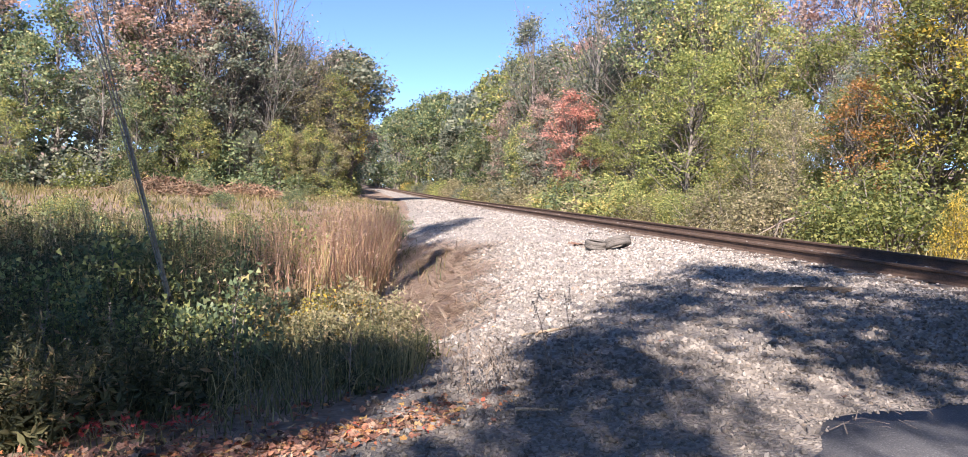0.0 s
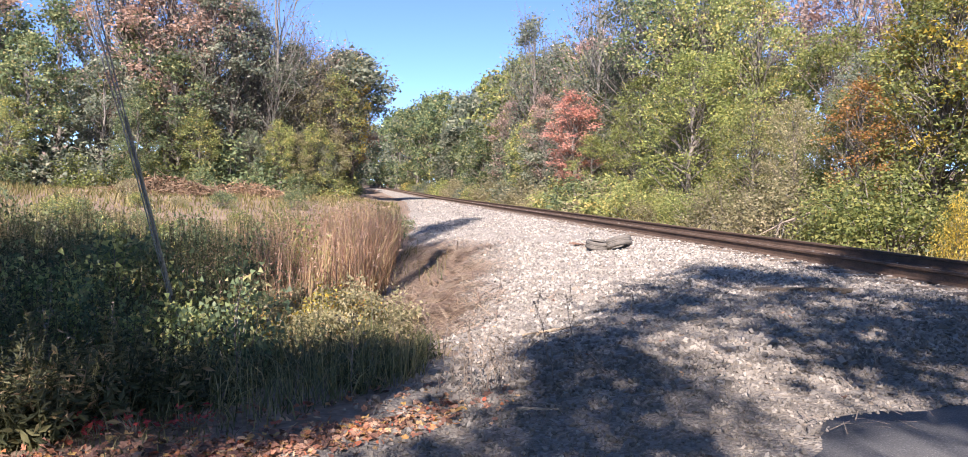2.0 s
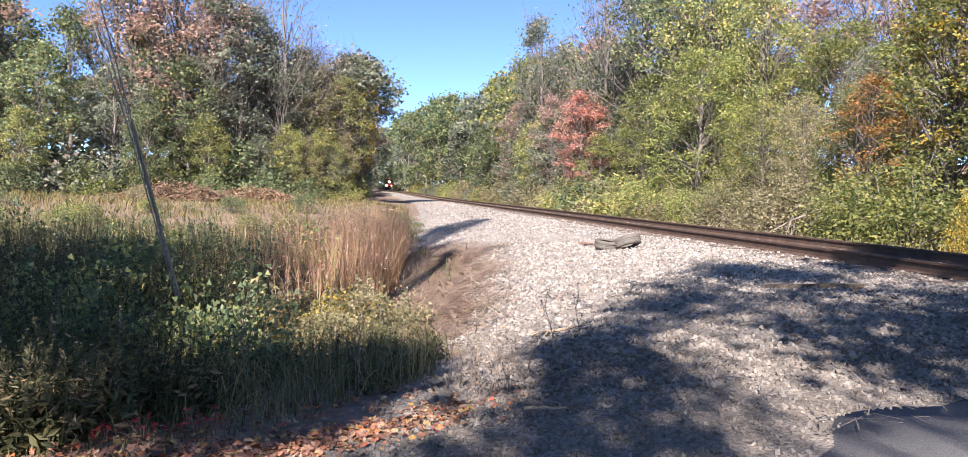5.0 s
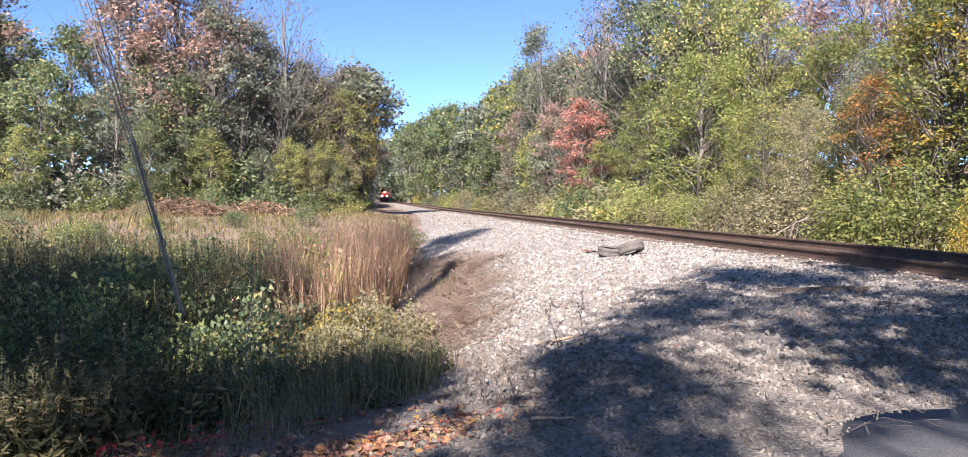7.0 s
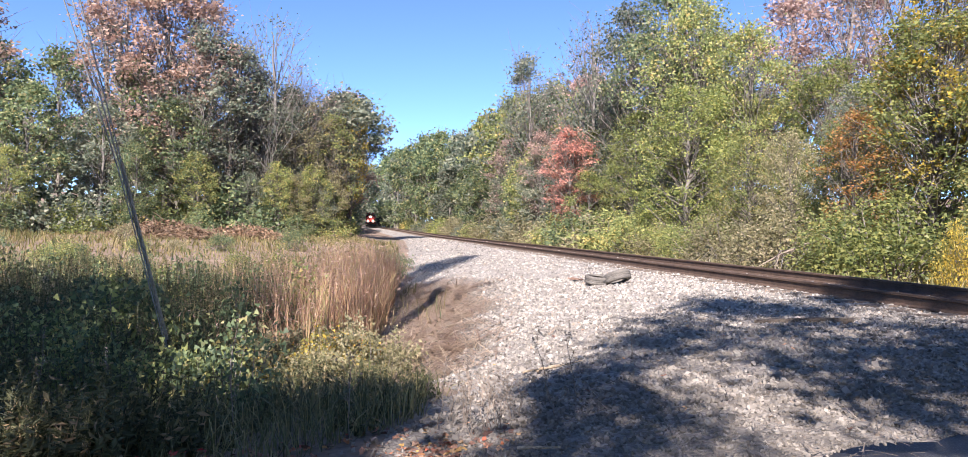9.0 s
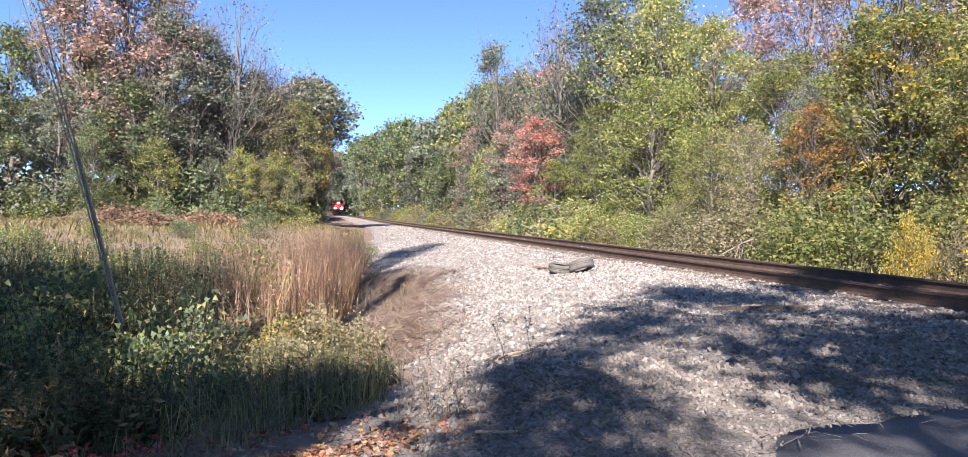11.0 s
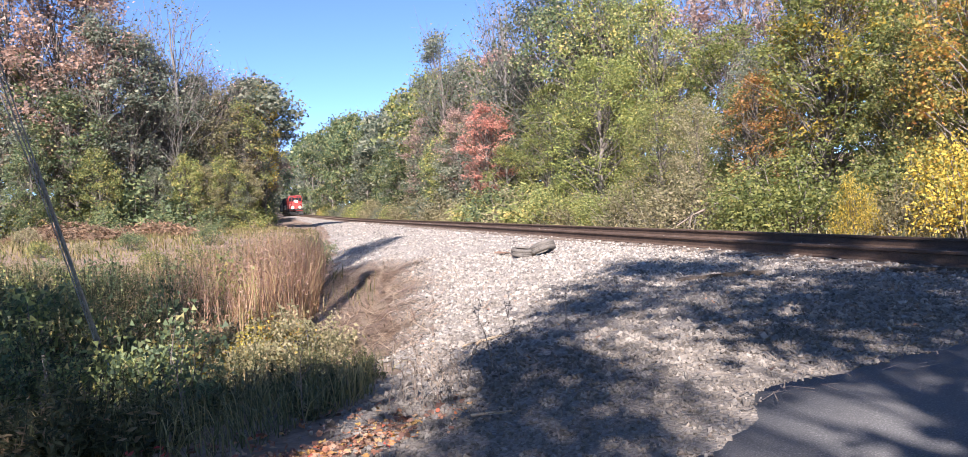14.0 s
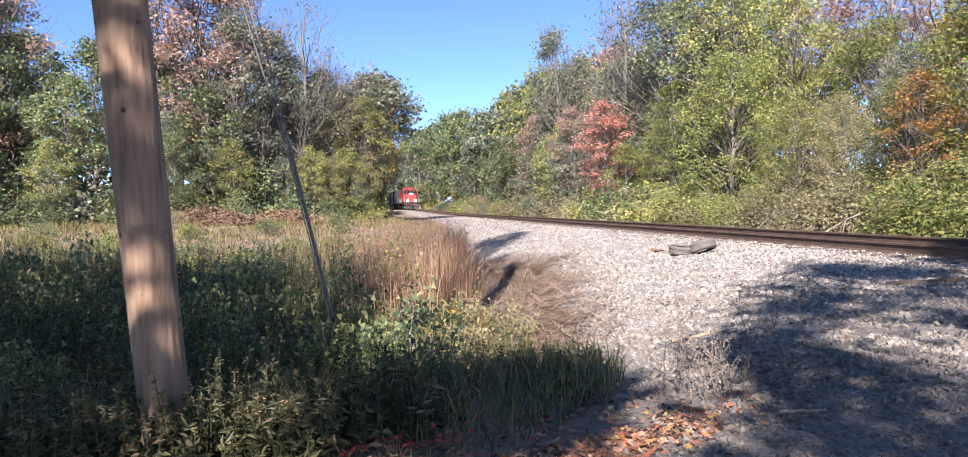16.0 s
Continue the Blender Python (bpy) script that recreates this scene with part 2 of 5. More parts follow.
def spaced(*runs):
    return np.unique(np.concatenate([np.arange(a, b, s) for a, b, s in runs] + [[runs[-1][1]]]))


ground = new("ground", grid_sheet("ground", spaced((-2000, -200, 200), (-200, -40, 20), (-40, -8, 1), (-8, 1, 0.3), (1, 4.2, 0.07), (4.2, 14, 0.3), (14, 40, 1.5), (40, 200, 20), (200, 2000, 200)),
                                  spaced((-2000, -200, 200), (-200, -20, 20), (-20, 2, 1), (2, 11, 0.3), (11, 19.4, 0.14), (19.4, 30, 0.3), (30, 130, 2), (130, 400, 10), (400, 2000, 200)), SOIL))
tagged(ground, "brown earth and dead plant litter under weeds", "ground", kind="structure")

# ---- road ----
m_, n_, l_, b_ = material("asphalt", 0.9)
big_ = noise_tex(n_, l_, 0.9, 5)
fine_ = noise_tex(n_, l_, 120, 3)
l_.new(mixed(n_, l_, 0.55, ramp(n_, l_, big_, [(0.3, (0.13, 0.13, 0.132)), (0.7, (0.21, 0.207, 0.20))]),
             ramp(n_, l_, fine_, [(0.35, (0.03, 0.03, 0.03)), (0.6, (0.12, 0.118, 0.115)), (0.72, (0.30, 0.29, 0.28))])), b_.inputs["Base Color"])
bump(n_, l_, b_, fine_, 0.6, 0.008)
ASPHALT = m_


def build_road():
    xs = spaced((-60, -6, 2), (-6, 8, 0.12), (8, 60, 2))
    edge = np.interp(xs, [-60, -6, 0.5, 2.2, 2.9, 3.3, 5.3, 60], [2.9, 2.9, 2.75, 2.5, 2.85, 3.27, 3.46, 3.5]) + 0.03 * np.sin(xs * 6.1) + 0.02 * np.sin(xs * 15.7 + 1) + 0.014 * np.sin(xs * 37) + 0.01 * np.sin(xs * 71)
    rows = []
    for k, f in enumerate(np.r_[np.linspace(0, 0.9, 13), 1, 1]):
        y = -4.2 + (edge + 4.2) * f
        z = ground_z(xs, np.full_like(xs, 3.0)) + 0.012 * (1 - smooth(0.93, 1.0, f)) + 0.014
        z = np.where((xs > 7) & (xs < 10.7), np.maximum(z, 0.02 + 0.22 * smooth(7, 7.6, xs)), z)
        rows.append(np.stack([xs, y, z - (0.12 if k == 14 else 0)], -1))
    V = np.stack(rows)
    i, j = np.meshgrid(np.arange(len(rows) - 1), np.arange(len(xs) - 1), indexing="ij")
    a = i * len(xs) + j
    me = np_mesh("road", V.reshape(-1, 3), np.stack([a, a + 1, a + len(xs) + 1, a + len(xs)], -1).reshape(-1, 4), ASPHALT, True)
    tagged(new("road", me), "worn grey asphalt road with a crumbling gravelly edge", "road", kind="structure")


build_road()


# ---- trees ----
def tree_meshes(seed, h, rad, base, clumps, per, leaf, spread=0.32, twigs=0, lean=0.0, crown_pow=0.75):
    """Trunk with limbs, and a crown of leaf sprays round the limbs' ends."""
    r = np.random.default_rng(seed)
    k = 9
    ts = np.linspace(0, 1, k)
    wob = np.cumsum(r.normal(0, 0.03 * h / k * 2, (k, 2)), 0)
    trunk = np.stack([wob[:, 0] + lean * ts * h, wob[:, 1], ts * h * 0.9], 1)
    trunk[0, 2] = -0.3
    r0 = 0.011 * h + 0.05
    paths = [(trunk, r0 * (1 - 0.88 * ts) + np.where(ts == 0, 0.35 * r0, 0))]
    cs = []
    for _ in range(clumps):
        f = base + (1 - base) * r.random() ** 0.9
        prof = np.sin(np.pi * np.clip((f - base) / (1 - base) * 0.86 + 0.12, 0, 1)) ** crown_pow
        a, q = r.random() * 2 * np.pi, rad * prof * (0.35 + 0.65 * r.random() ** 0.6)
        zf = f * 0.97
        c = np.array([np.interp(zf, ts, trunk[:, 0]) + q * np.cos(a), np.interp(zf, ts, trunk[:, 1]) + q * np.sin(a), zf * h])
        root_z = max(base * 0.75, f - 0.10 - 0.16 * r.random()) * 0.9
        st = np.array([np.interp(root_z, ts, trunk[:, 0]), np.interp(root_z, ts, trunk[:, 1]), root_z * h * 0.97])
        mid = (st + c) / 2 + r.normal(0, 0.08 * q + 0.05, 3) - [0, 0, 0.08 * q]
        rl = r0 * (0.34 - 0.2 * f)
        paths.append((np.stack([st, mid, c]), np.array([rl, rl * 0.6, 0.012])))
        for _ in range(twigs):
            e = c + r.normal(0, 0.055 * h, 3) * [1, 1, 0.9] + [0, 0, 0.035 * h]
            b = mid + (c - mid) * r.random()
            paths.append((np.stack([b, (b + e) / 2 + r.normal(0, 0.12, 3), e]), np.array([rl * 0.3, 0.009, 0.004])))
        cs.append(c)
    tv, tf = tubes(paths[:1], 8)
    bv, bf = tubes(paths[1:], 3)
    tf, tv = np.concatenate([tf, bf + len(tv)]), np.concatenate([tv, bv])
    cs = np.array(cs)
    n = clumps * per
    at = cs[r.integers(0, clumps, n)]
    off = r.normal(size=(n, 3)) * [1, 1, 0.72]
    off *= (np.abs(r.normal(0.75, 0.35, n)) / (np.linalg.norm(off, axis=1) + 1e-6))[:, None]
    pos = at + off * rad * spread * r.uniform(0.6, 1.3, clumps)[r.integers(0, clumps, n)][:, None]
    pos[:, 2] = np.maximum(pos[:, 2], 0.08)
    lv, lf = leaf_slips(pos, leaf * r.uniform(0.6, 1.35, n), r)
    return np_mesh("trunk", tv, tf, BARK, True), np_mesh("crown", lv, lf, LEAF["green"])


def shrub_meshes(seed, h, rad, clumps, per, leaf):
    r = np.random.default_rng(seed)
    a, q = r.random(clumps) * 2 * np.pi, np.sqrt(r.random(clumps)) * rad
    z = h * (0.12 + 0.85 * r.random(clumps)) * (1 - 0.55 * (q / rad) ** 2)
    cs = np.stack([q * np.cos(a), q * np.sin(a), z], 1)
    paths = []
    for c in cs:
        st = np.array([c[0] * 0.25, c[1] * 0.25, -0.1])
        paths.append((np.stack([st, st * 0.4 + c * 0.6 + r.normal(0, 0.08, 3), c * 1.02 + [0, 0, 0.12]]), np.array([0.03, 0.02, 0.006])))
    tv, tf = tubes(paths, 4)
    n = clumps * per
    off = r.normal(size=(n, 3)) * [1, 1, 0.8]
    off *= (np.abs(r.normal(0.75, 0.35, n)) / (np.linalg.norm(off, axis=1) + 1e-6))[:, None]
    pos = cs[r.integers(0, clumps, n)] + off * 0.36 * rad
    pos[:, 2] = np.abs(pos[:, 2]) + 0.03
    lv, lf = leaf_slips(pos, leaf * r.uniform(0.6, 1.35, n), r)
    return np_mesh("branchwork", tv, tf, BARK, True), np_mesh("foliage", lv, lf, LEAF["green"])


def plant(kind, names, meshes, x, y, scale, turn, leaf, label, category, group, bark=None, squash=1.0):
    ob = new(kind)
    ob.matrix_basis = Matrix.Translation((x, y, float(ground_z(x, y)))) @ pose(0, 0, 0, 0, 0, turn) @ Matrix.Diagonal((scale * squash, scale * squash, scale, 1))
    for name, me, mat in zip(names, meshes, (bark or BARK, LEAF[leaf])):
        p = new(name, me)
        p.parent = ob
        p.material_slots[0].link = "OBJECT"
        p.material_slots[0].material = mat
    return tagged(ob, label, category, group)


# full-grown shapes, all 10 m high before scaling
FULL = [tree_meshes(10 + i, 10, 2.9, 0.20, 62, 86, 0.215, 0.25) for i in range(4)]
FINE = [tree_meshes(15 + i, 10, 2.8, 0.12, 100, 92, 0.152, 0.22, twigs=1) for i in range(4)]
MID = [tree_meshes(45 + i, 10, 2.7, 0.14, 80, 96, 0.16, 0.23) for i in range(4)]
LIGHT = [tree_meshes(25 + i, 10, 2.7, 0.08, 44, 84, 0.28, 0.28) for i in range(3)]
DENSE = [tree_meshes(20 + i, 10, 2.3, 0.04, 64, 96, 0.20, 0.27, crown_pow=0.5) for i in range(4)]
NEAR = [tree_meshes(60 + i, 10, 2.5, 0.04, 120, 134, 0.104, 0.22, twigs=1, crown_pow=0.55) for i in range(4)]
TALL = [tree_meshes(65 + i, 10, 2.5, 0.15, 110, 108, 0.105, 0.21, twigs=1) for i in range(3)]
WOODS = [tree_meshes(35 + i, 10, 2.5, 0.30, 74, 84, 0.165, 0.23, twigs=1) for i in range(4)]
THIN = [tree_meshes(30 + i, 10, 1.9, 0.26, 64, 90, 0.115, 0.26, twigs=4) for i in range(3)]
BARE = [tree_meshes(40 + i, 10, 2.3, 0.30, 40, 16, 0.10, 0.34, twigs=5) for i in range(3)]
CROWNED = [tree_meshes(83, 10, 2.3, 0.57, 64, 92, 0.2, 0.3)]
# SHADE and HIGH crowns are shaped for the shade casters out of view
SHADE = [tree_meshes(85 + i, 10, 2.8, 0.2, 62, 88, 0.17, 0.24, twigs=1) for i in range(3)]
HIGH = [tree_meshes(80, 10, 1.4, 0.85, 34, 66, 0.22, 0.30)]
TUFT = [shrub_meshes(55 + i, 2.4, 1.6, 34, 42, 0.15) for i in range(4)]
SHRUB_FINE = [shrub_meshes(58 + i, 2.4, 1.6, 60, 120, 0.082) for i in range(4)]
SHRUB = [shrub_meshes(50 + i, 2.4, 1.6, 44, 48, 0.145) for i in range(4)]
LOOK = {
    "green": "dark green leafy", "olive": "olive green leafy", "lime": "yellow-green leafy", "yellow": "bright yellow", "amber": "amber and yellow",
    "orange": "orange-leaved", "red": "scarlet-leaved", "rose": "rose-brown half-bare", "grey": "grey-green sparse", "rust": "rust-brown", "tan": "tan and olive bramble-like",
}


def tree(shape, x, y, h, leaf, group, squash=1.0, bark=None, where="at the wood's edge"):
    form = shape[int(rng.integers(len(shape)))]
    word = "tall slender bare-branched" if shape is BARE else LOOK[leaf]
    return plant("tree", ("trunk", "crown"), form, x, y, h / 10, float(rng.uniform(0, 360)), leaf, f"{word} autumn tree {where}", "tree", group, bark, squash)


def shrub(x, y, h, leaf, group, squash=1.0, where="beside the railway"):
    return plant("shrub", ("branchwork", "foliage"), (SHRUB_FINE if x > 10 and y < 36 else SHRUB)[int(rng.integers(4))], x, y, h / 2.4, float(rng.uniform(0, 360)), leaf,
                 f"{LOOK[leaf]} wild shrub {where}", "shrub", group, None, squash)


def pick(weights):
    names = list(weights)
    p = np.array([weights[k] for k in names], float)
    return names[int(rng.choice(len(names), p=p / p.sum()))]


def plant_right():
    g = "trees right of the railway"
    tree(THIN, 14.6, 46.5, 8.0, "red", g, 1.55)
    tree(THIN, 14.8, 47.8, 6.6, "red", g, 1.2)
    tree(MID, 15.2, 44.0, 5.0, "olive", g, 1.2)
    tree(THIN, 15.4, 73, 10.5, "rose", g, 1.3)
    tree(THIN, 16.0, 60, 9.5, "rose", g, 1.2)
    tree(THIN, 14.9, 19.0, 4.9, "orange", g, 1.25)
    tree(NEAR, 20.5, 17.0, 8.0, "olive", g, 1.1)
    tree(NEAR, 23.5, 20.0, 10.0, "olive", g, 1.1)
    tree(NEAR, 24.0, 14.0, 9.0, "lime", g, 1.2)
    tree(THIN, 17.2, 18.6, 8.6, "yellow", g, 1.1)
    for x, y, h, leaf in ((18.4, 46, 16.5, "grey"), (19.2, 41, 16.0, "green"), (18.6, 36.5, 13.8, "olive"), (19.6, 33, 11.5, "olive")):
        tree(TALL, x, y, h, leaf, g, 1.0)
    tree(NEAR, 17.2, 13.5, 7.6, "amber", g, 1.1)
    tree(NEAR, 19.5, 12.0, 9.0, "olive", g, 1.1)
    tree(THIN, 16.8, 66, 17.5, "grey", g, 0.9)
    tree(BARE, 17.5, 69, 17.0, "grey", g)
    tree(BARE, 17.8, 51, 17.0, "grey", g, 1, BARK_PALE)
    tree(BARE, 19.0, 55, 16.5, "rose", g, 1, BARK_PALE)
    y = 15.0
    while y < 150:
        step = 2.7 + 0.03 * y
        tx = float(track_x(y)) - 8.85
        front = NEAR if y < 48 else MID if y < 75 else DENSE if y < 90 else LIGHT
        if not 41 < y < 50:
            tree(front, 16.6 + tx + rng.uniform(-0.7, 1.4), y, rng.uniform(3.8, 7.6) + 0.035 * y, pick({"olive": 5, "lime": 5, "green": 0.8, "tan": 1.2, "amber": 0.1} if y < 55 else {"green": 4, "grey": 4, "olive": 2, "rose": 0.7}), g, rng.uniform(0.95, 1.35))
        tree(front if y > 90 or rng.random() < 0.4 else NEAR if y < 34 else MID if y < 75 else FULL, 20.5 + tx + rng.uniform(-1, 1.5), y + 1.4, min(rng.uniform(3.4, 6.4) + 0.14 * y, 17), pick({"olive": 4, "lime": 2.5, "green": 3, "grey": 2} if y < 50 else {"green": 4, "grey": 4, "olive": 2}), g, rng.uniform(0.85, 1.15))
        y += step
    for y in np.arange(14, 150, 5.5):
        tx = float(track_x(y)) - 8.85
        tree((BARE, THIN, THIN if y < 60 else LIGHT)[int(rng.integers(3))], 26 + tx + rng.uniform(-1.5, 2), y, rng.uniform(11.5, 14) + 0.055 * y, pick({"rose": 5, "rust": 2, "grey": 2}), g, 1.25)
    for y in np.concatenate([np.arange(13.4, 60, 2.6), np.arange(60, 172, 4.2)]):
        tx = float(track_x(y)) - 8.85
        if y > 13.5:
            shrub(14.2 + tx + rng.uniform(-0.5, 0.9), y + rng.uniform(-0.6, 0.6), rng.uniform(1.5, 2.9), pick({"olive": 5, "lime": 1.5, "green": 0.4 if y > 40 else 0, "grey": 2 if y > 40 else 0, "tan": 4.5, "amber": 0.4}), "shrubs right of the railway", rng.uniform(1.0, 1.35))
    shrub(13.5, 12.4, 1.5, "tan", "shrubs right of the railway", 0.8)
    shrub(13.0, 12.9, 1.5, "yellow", "shrubs right of the railway", 0.5)
    shrub(14.6, 11.6, 2.2, "yellow", "shrubs right of the railway", 0.9)
    shrub(15.5, 14.0, 2.2, "olive", "shrubs right of the railway", 1.1)


def plant_left():
    g = "trees beyond the field"
    line_x, line_y = [-40, -22, -12, -6, -1.5, -1.6, -1.4, -1.0, -1.2, -3], [39, 43, 48, 53, 57, 70, 90, 110, 140, 175]
    s = np.concatenate([[0], np.cumsum(np.hypot(np.diff(line_x), np.diff(line_y)))])
    # bare and half-bare crowns that stand out of the rest
    for x, y, h, leaf, sq in ((-5.6, 56, 16.5, "grey", 1.1), (-7.0, 57, 15.0, "grey", 0.9), (-4.4, 57.5, 13.5, "rose", 1.0), (-3.0, 58, 12.8, "tan", 1.0), (-1.8, 58.5, 12.2, "rose", 0.9)):
        tree(BARE, x, y, h, leaf, g, sq, BARK_PALE)
    for x, y, h, leaf, sq in ((-8.6, 55, 14.0, "grey", 1.2), (-6.3, 57, 12.5, "grey", 1.2), (-3.6, 57, 11.5, "grey", 1.2), (-2.4, 57, 10.5, "tan", 1.2), (0.0, 60, 11.0, "yellow", 0.75), (-1.2, 57, 9.5, "olive", 1.2),
                              (-1.2, 59, 11.4, "grey", 1.1), (-0.3, 63, 12.4, "rust", 1.3), (-10.5, 53, 14.5, "grey", 1.1)):
        tree(THIN, x, y, h, leaf, g, sq)
    tree(CROWNED, -0.3, 60.5, 12.0, "grey", g, 1.25)
    for x, y, h, leaf in ((-7.0, 53.5, 4.6, "grey"), (-5.0, 54.5, 5.6, "olive"), (-3.8, 55, 4.6, "tan"), (-2.6, 55.5, 5.6, "olive"), (-2.0, 56, 4.4, "grey"), (-1.5, 56.8, 5.0, "tan"), (-1.0, 57.5, 3.4, "lime"),
                          (-9.8, 50.5, 5.6, "olive"), (-12.6, 47.0, 5.6, "green"), (-18.5, 44, 5.0, "olive"), (-24.5, 41.5, 4.5, "green")):
        tree(FINE, x, y, h, leaf, g, 1.0, None, "at the field's far edge")
    for x, y, h in ((-15.2, 54, 18.3), (-12.6, 54.5, 18.0), (-11.2, 56, 17.6), (-24, 51, 18.0)):
        tree(THIN, x, y, h, "rust", g, 1.25)
    d = 0.0
    while d < s[-1]:
        x, y = float(np.interp(d, s, line_x)), float(np.interp(d, s, line_y))
        if not 51 < y < 66:
            tree(LIGHT if y > 95 else WOODS, x - 1.5 + rng.uniform(-0.8, 0.5), y + 1.5 + rng.uniform(-1, 1), rng.uniform(8, 12), pick({"green": 8, "olive": 2, "grey": 3}), g, rng.uniform(0.8, 1.15), BARK_PALE if rng.random() < 0.35 else None)
        tree(LIGHT if y > 95 else WOODS if rng.random() < 0.6 else MID, x - 5 + rng.uniform(-1, 1), y + 5 + rng.uniform(-1, 1), rng.uniform(12.5, 15) * (0.74 if 50 < y < 80 else 1), pick({"green": 8, "grey": 3, "olive": 1.5} if y < 52 else {"grey": 4, "tan": 2, "olive": 2}), g, rng.uniform(0.85, 1.1))
        d += 4.0
    for d in np.arange(0, s[-1], 8.0):
        x, y = float(np.interp(d, s, line_x)), float(np.interp(d, s, line_y))
        tree(LIGHT if y > 80 else THIN if rng.random() < 0.6 else MID, x - 9 + rng.uniform(-1, 1), y + 10, rng.uniform(14.5, 17.5) * (0.74 if 50 < y < 80 else 1), pick({"green": 3, "grey": 3, "rust": 1.5}), g, 1.1)
    for d in np.arange(0, 62, 3.0):
        x, y = float(np.interp(d, s, line_x)), float(np.interp(d, s, line_y))
        shrub(x - 0.8, y + rng.uniform(-0.3, 0.9), rng.uniform(2.0, 3.6), pick({"green": 5, "lime": 0.6, "olive": 1.5, "grey": 3}), "shrubs beyond the field", 1.1, "under the trees beyond the field")
    for d in np.arange(0, 76, 3.6):
        x, y = float(np.interp(d, s, line_x)), float(np.interp(d, s, line_y))
        shrub(x + 0.6, y - 1.0 + rng.uniform(-0.6, 0.6), rng.uniform(1.2, 2.2), pick({"green": 5, "lime": 1, "olive": 1, "grey": 2}), "shrubs beyond the field", 1.15, "under the trees beyond the field")


def plant_far():
    g = "far trees along the railway"
    for x, y, h, leaf in ((-3.2, 156, 15, "grey"), (-3.4, 168, 16, "grey"), (-3.4, 180, 16, "green"), (11.8, 150, 19, "green"), (13.5, 138, 19, "green"), (16.5, 130, 18.5, "green"), (10.5, 165, 18, "green"), (19, 142, 19, "olive"), (9.8, 185, 18, "grey"),
                          (10.5, 205, 19, "green"), (-2, 195, 19, "grey"), (-3.5, 215, 20, "green"), (-4, 240, 20, "grey"), (10, 230, 19, "green"), (15.5, 252, 20, "grey"), (-4, 265, 20, "green"),
                          (-3, 290, 21, "grey"), (19, 290, 20, "green"), (4, 372, 26, "grey"), (10, 360, 25, "green"), (-3, 352, 24, "green"), (-9, 320, 24, "green"), (7, 320, 22, "green"), (9, 350, 26, "grey"), (15, 240, 21, "green"), (21, 275, 22, "grey"), (-10, 200, 20, "green"), (-11, 250, 21, "grey"), (24, 320, 25, "green"),):
        tree(FULL if y < 160 else LIGHT, x, y, h + (3 if y > 190 else 0), leaf, g, 1.0 if y < 190 else 1.2, None, "far along the railway")


def plant_behind():
    global rng
    rng = np.random.default_rng(11)
    g = "shade trees by the road"
    # unseen trees, set and squashed so their shade falls on weeds, pole and stones
    for x, y, h, sq in ((-5.9, -4.6, 10.0, 0.95), (-3.6, -5.9, 9.5, 0.72), (-6.3, -7.0, 9.3, 0.5)):
        tree(HIGH, x, y, h, "olive", g, sq, None, "placed out of view to cast shade")
    tree(NEAR, -6.0, -1.0, 23.5, "olive", g, 0.27, None, "placed out of view to cast shade")
    for x, y, h, sq in ((-1.5, -5.6, 9.4, 0.5), (-9.8, -3.6, 14.3, 1.0), (-15.0, -2.5, 15.5, 1.05), (-20.5, -1.5, 15.5, 1.1), (-5.7, -2.6, 8.6, 0.95), (-7.8, -4.2, 10.0, 0.9), (-11.0, -8.5, 13.5, 1.0),
                        (0.8, -5.4, 12.0, 0.8), (3.5, -4.9, 13.2, 0.8), (6.6, -5.6, 12.5, 0.95), (11.0, -7.0, 8.5, 1.0), (2.3, -6.6, 10.6, 0.8)):
        tree(CROWNED if x == -5.7 else SHADE if x in (0.8, -1.5, 2.3) else MID if x > 0 else FULL, x, y, h, "olive", g, sq, None, "placed out of view to cast shade")


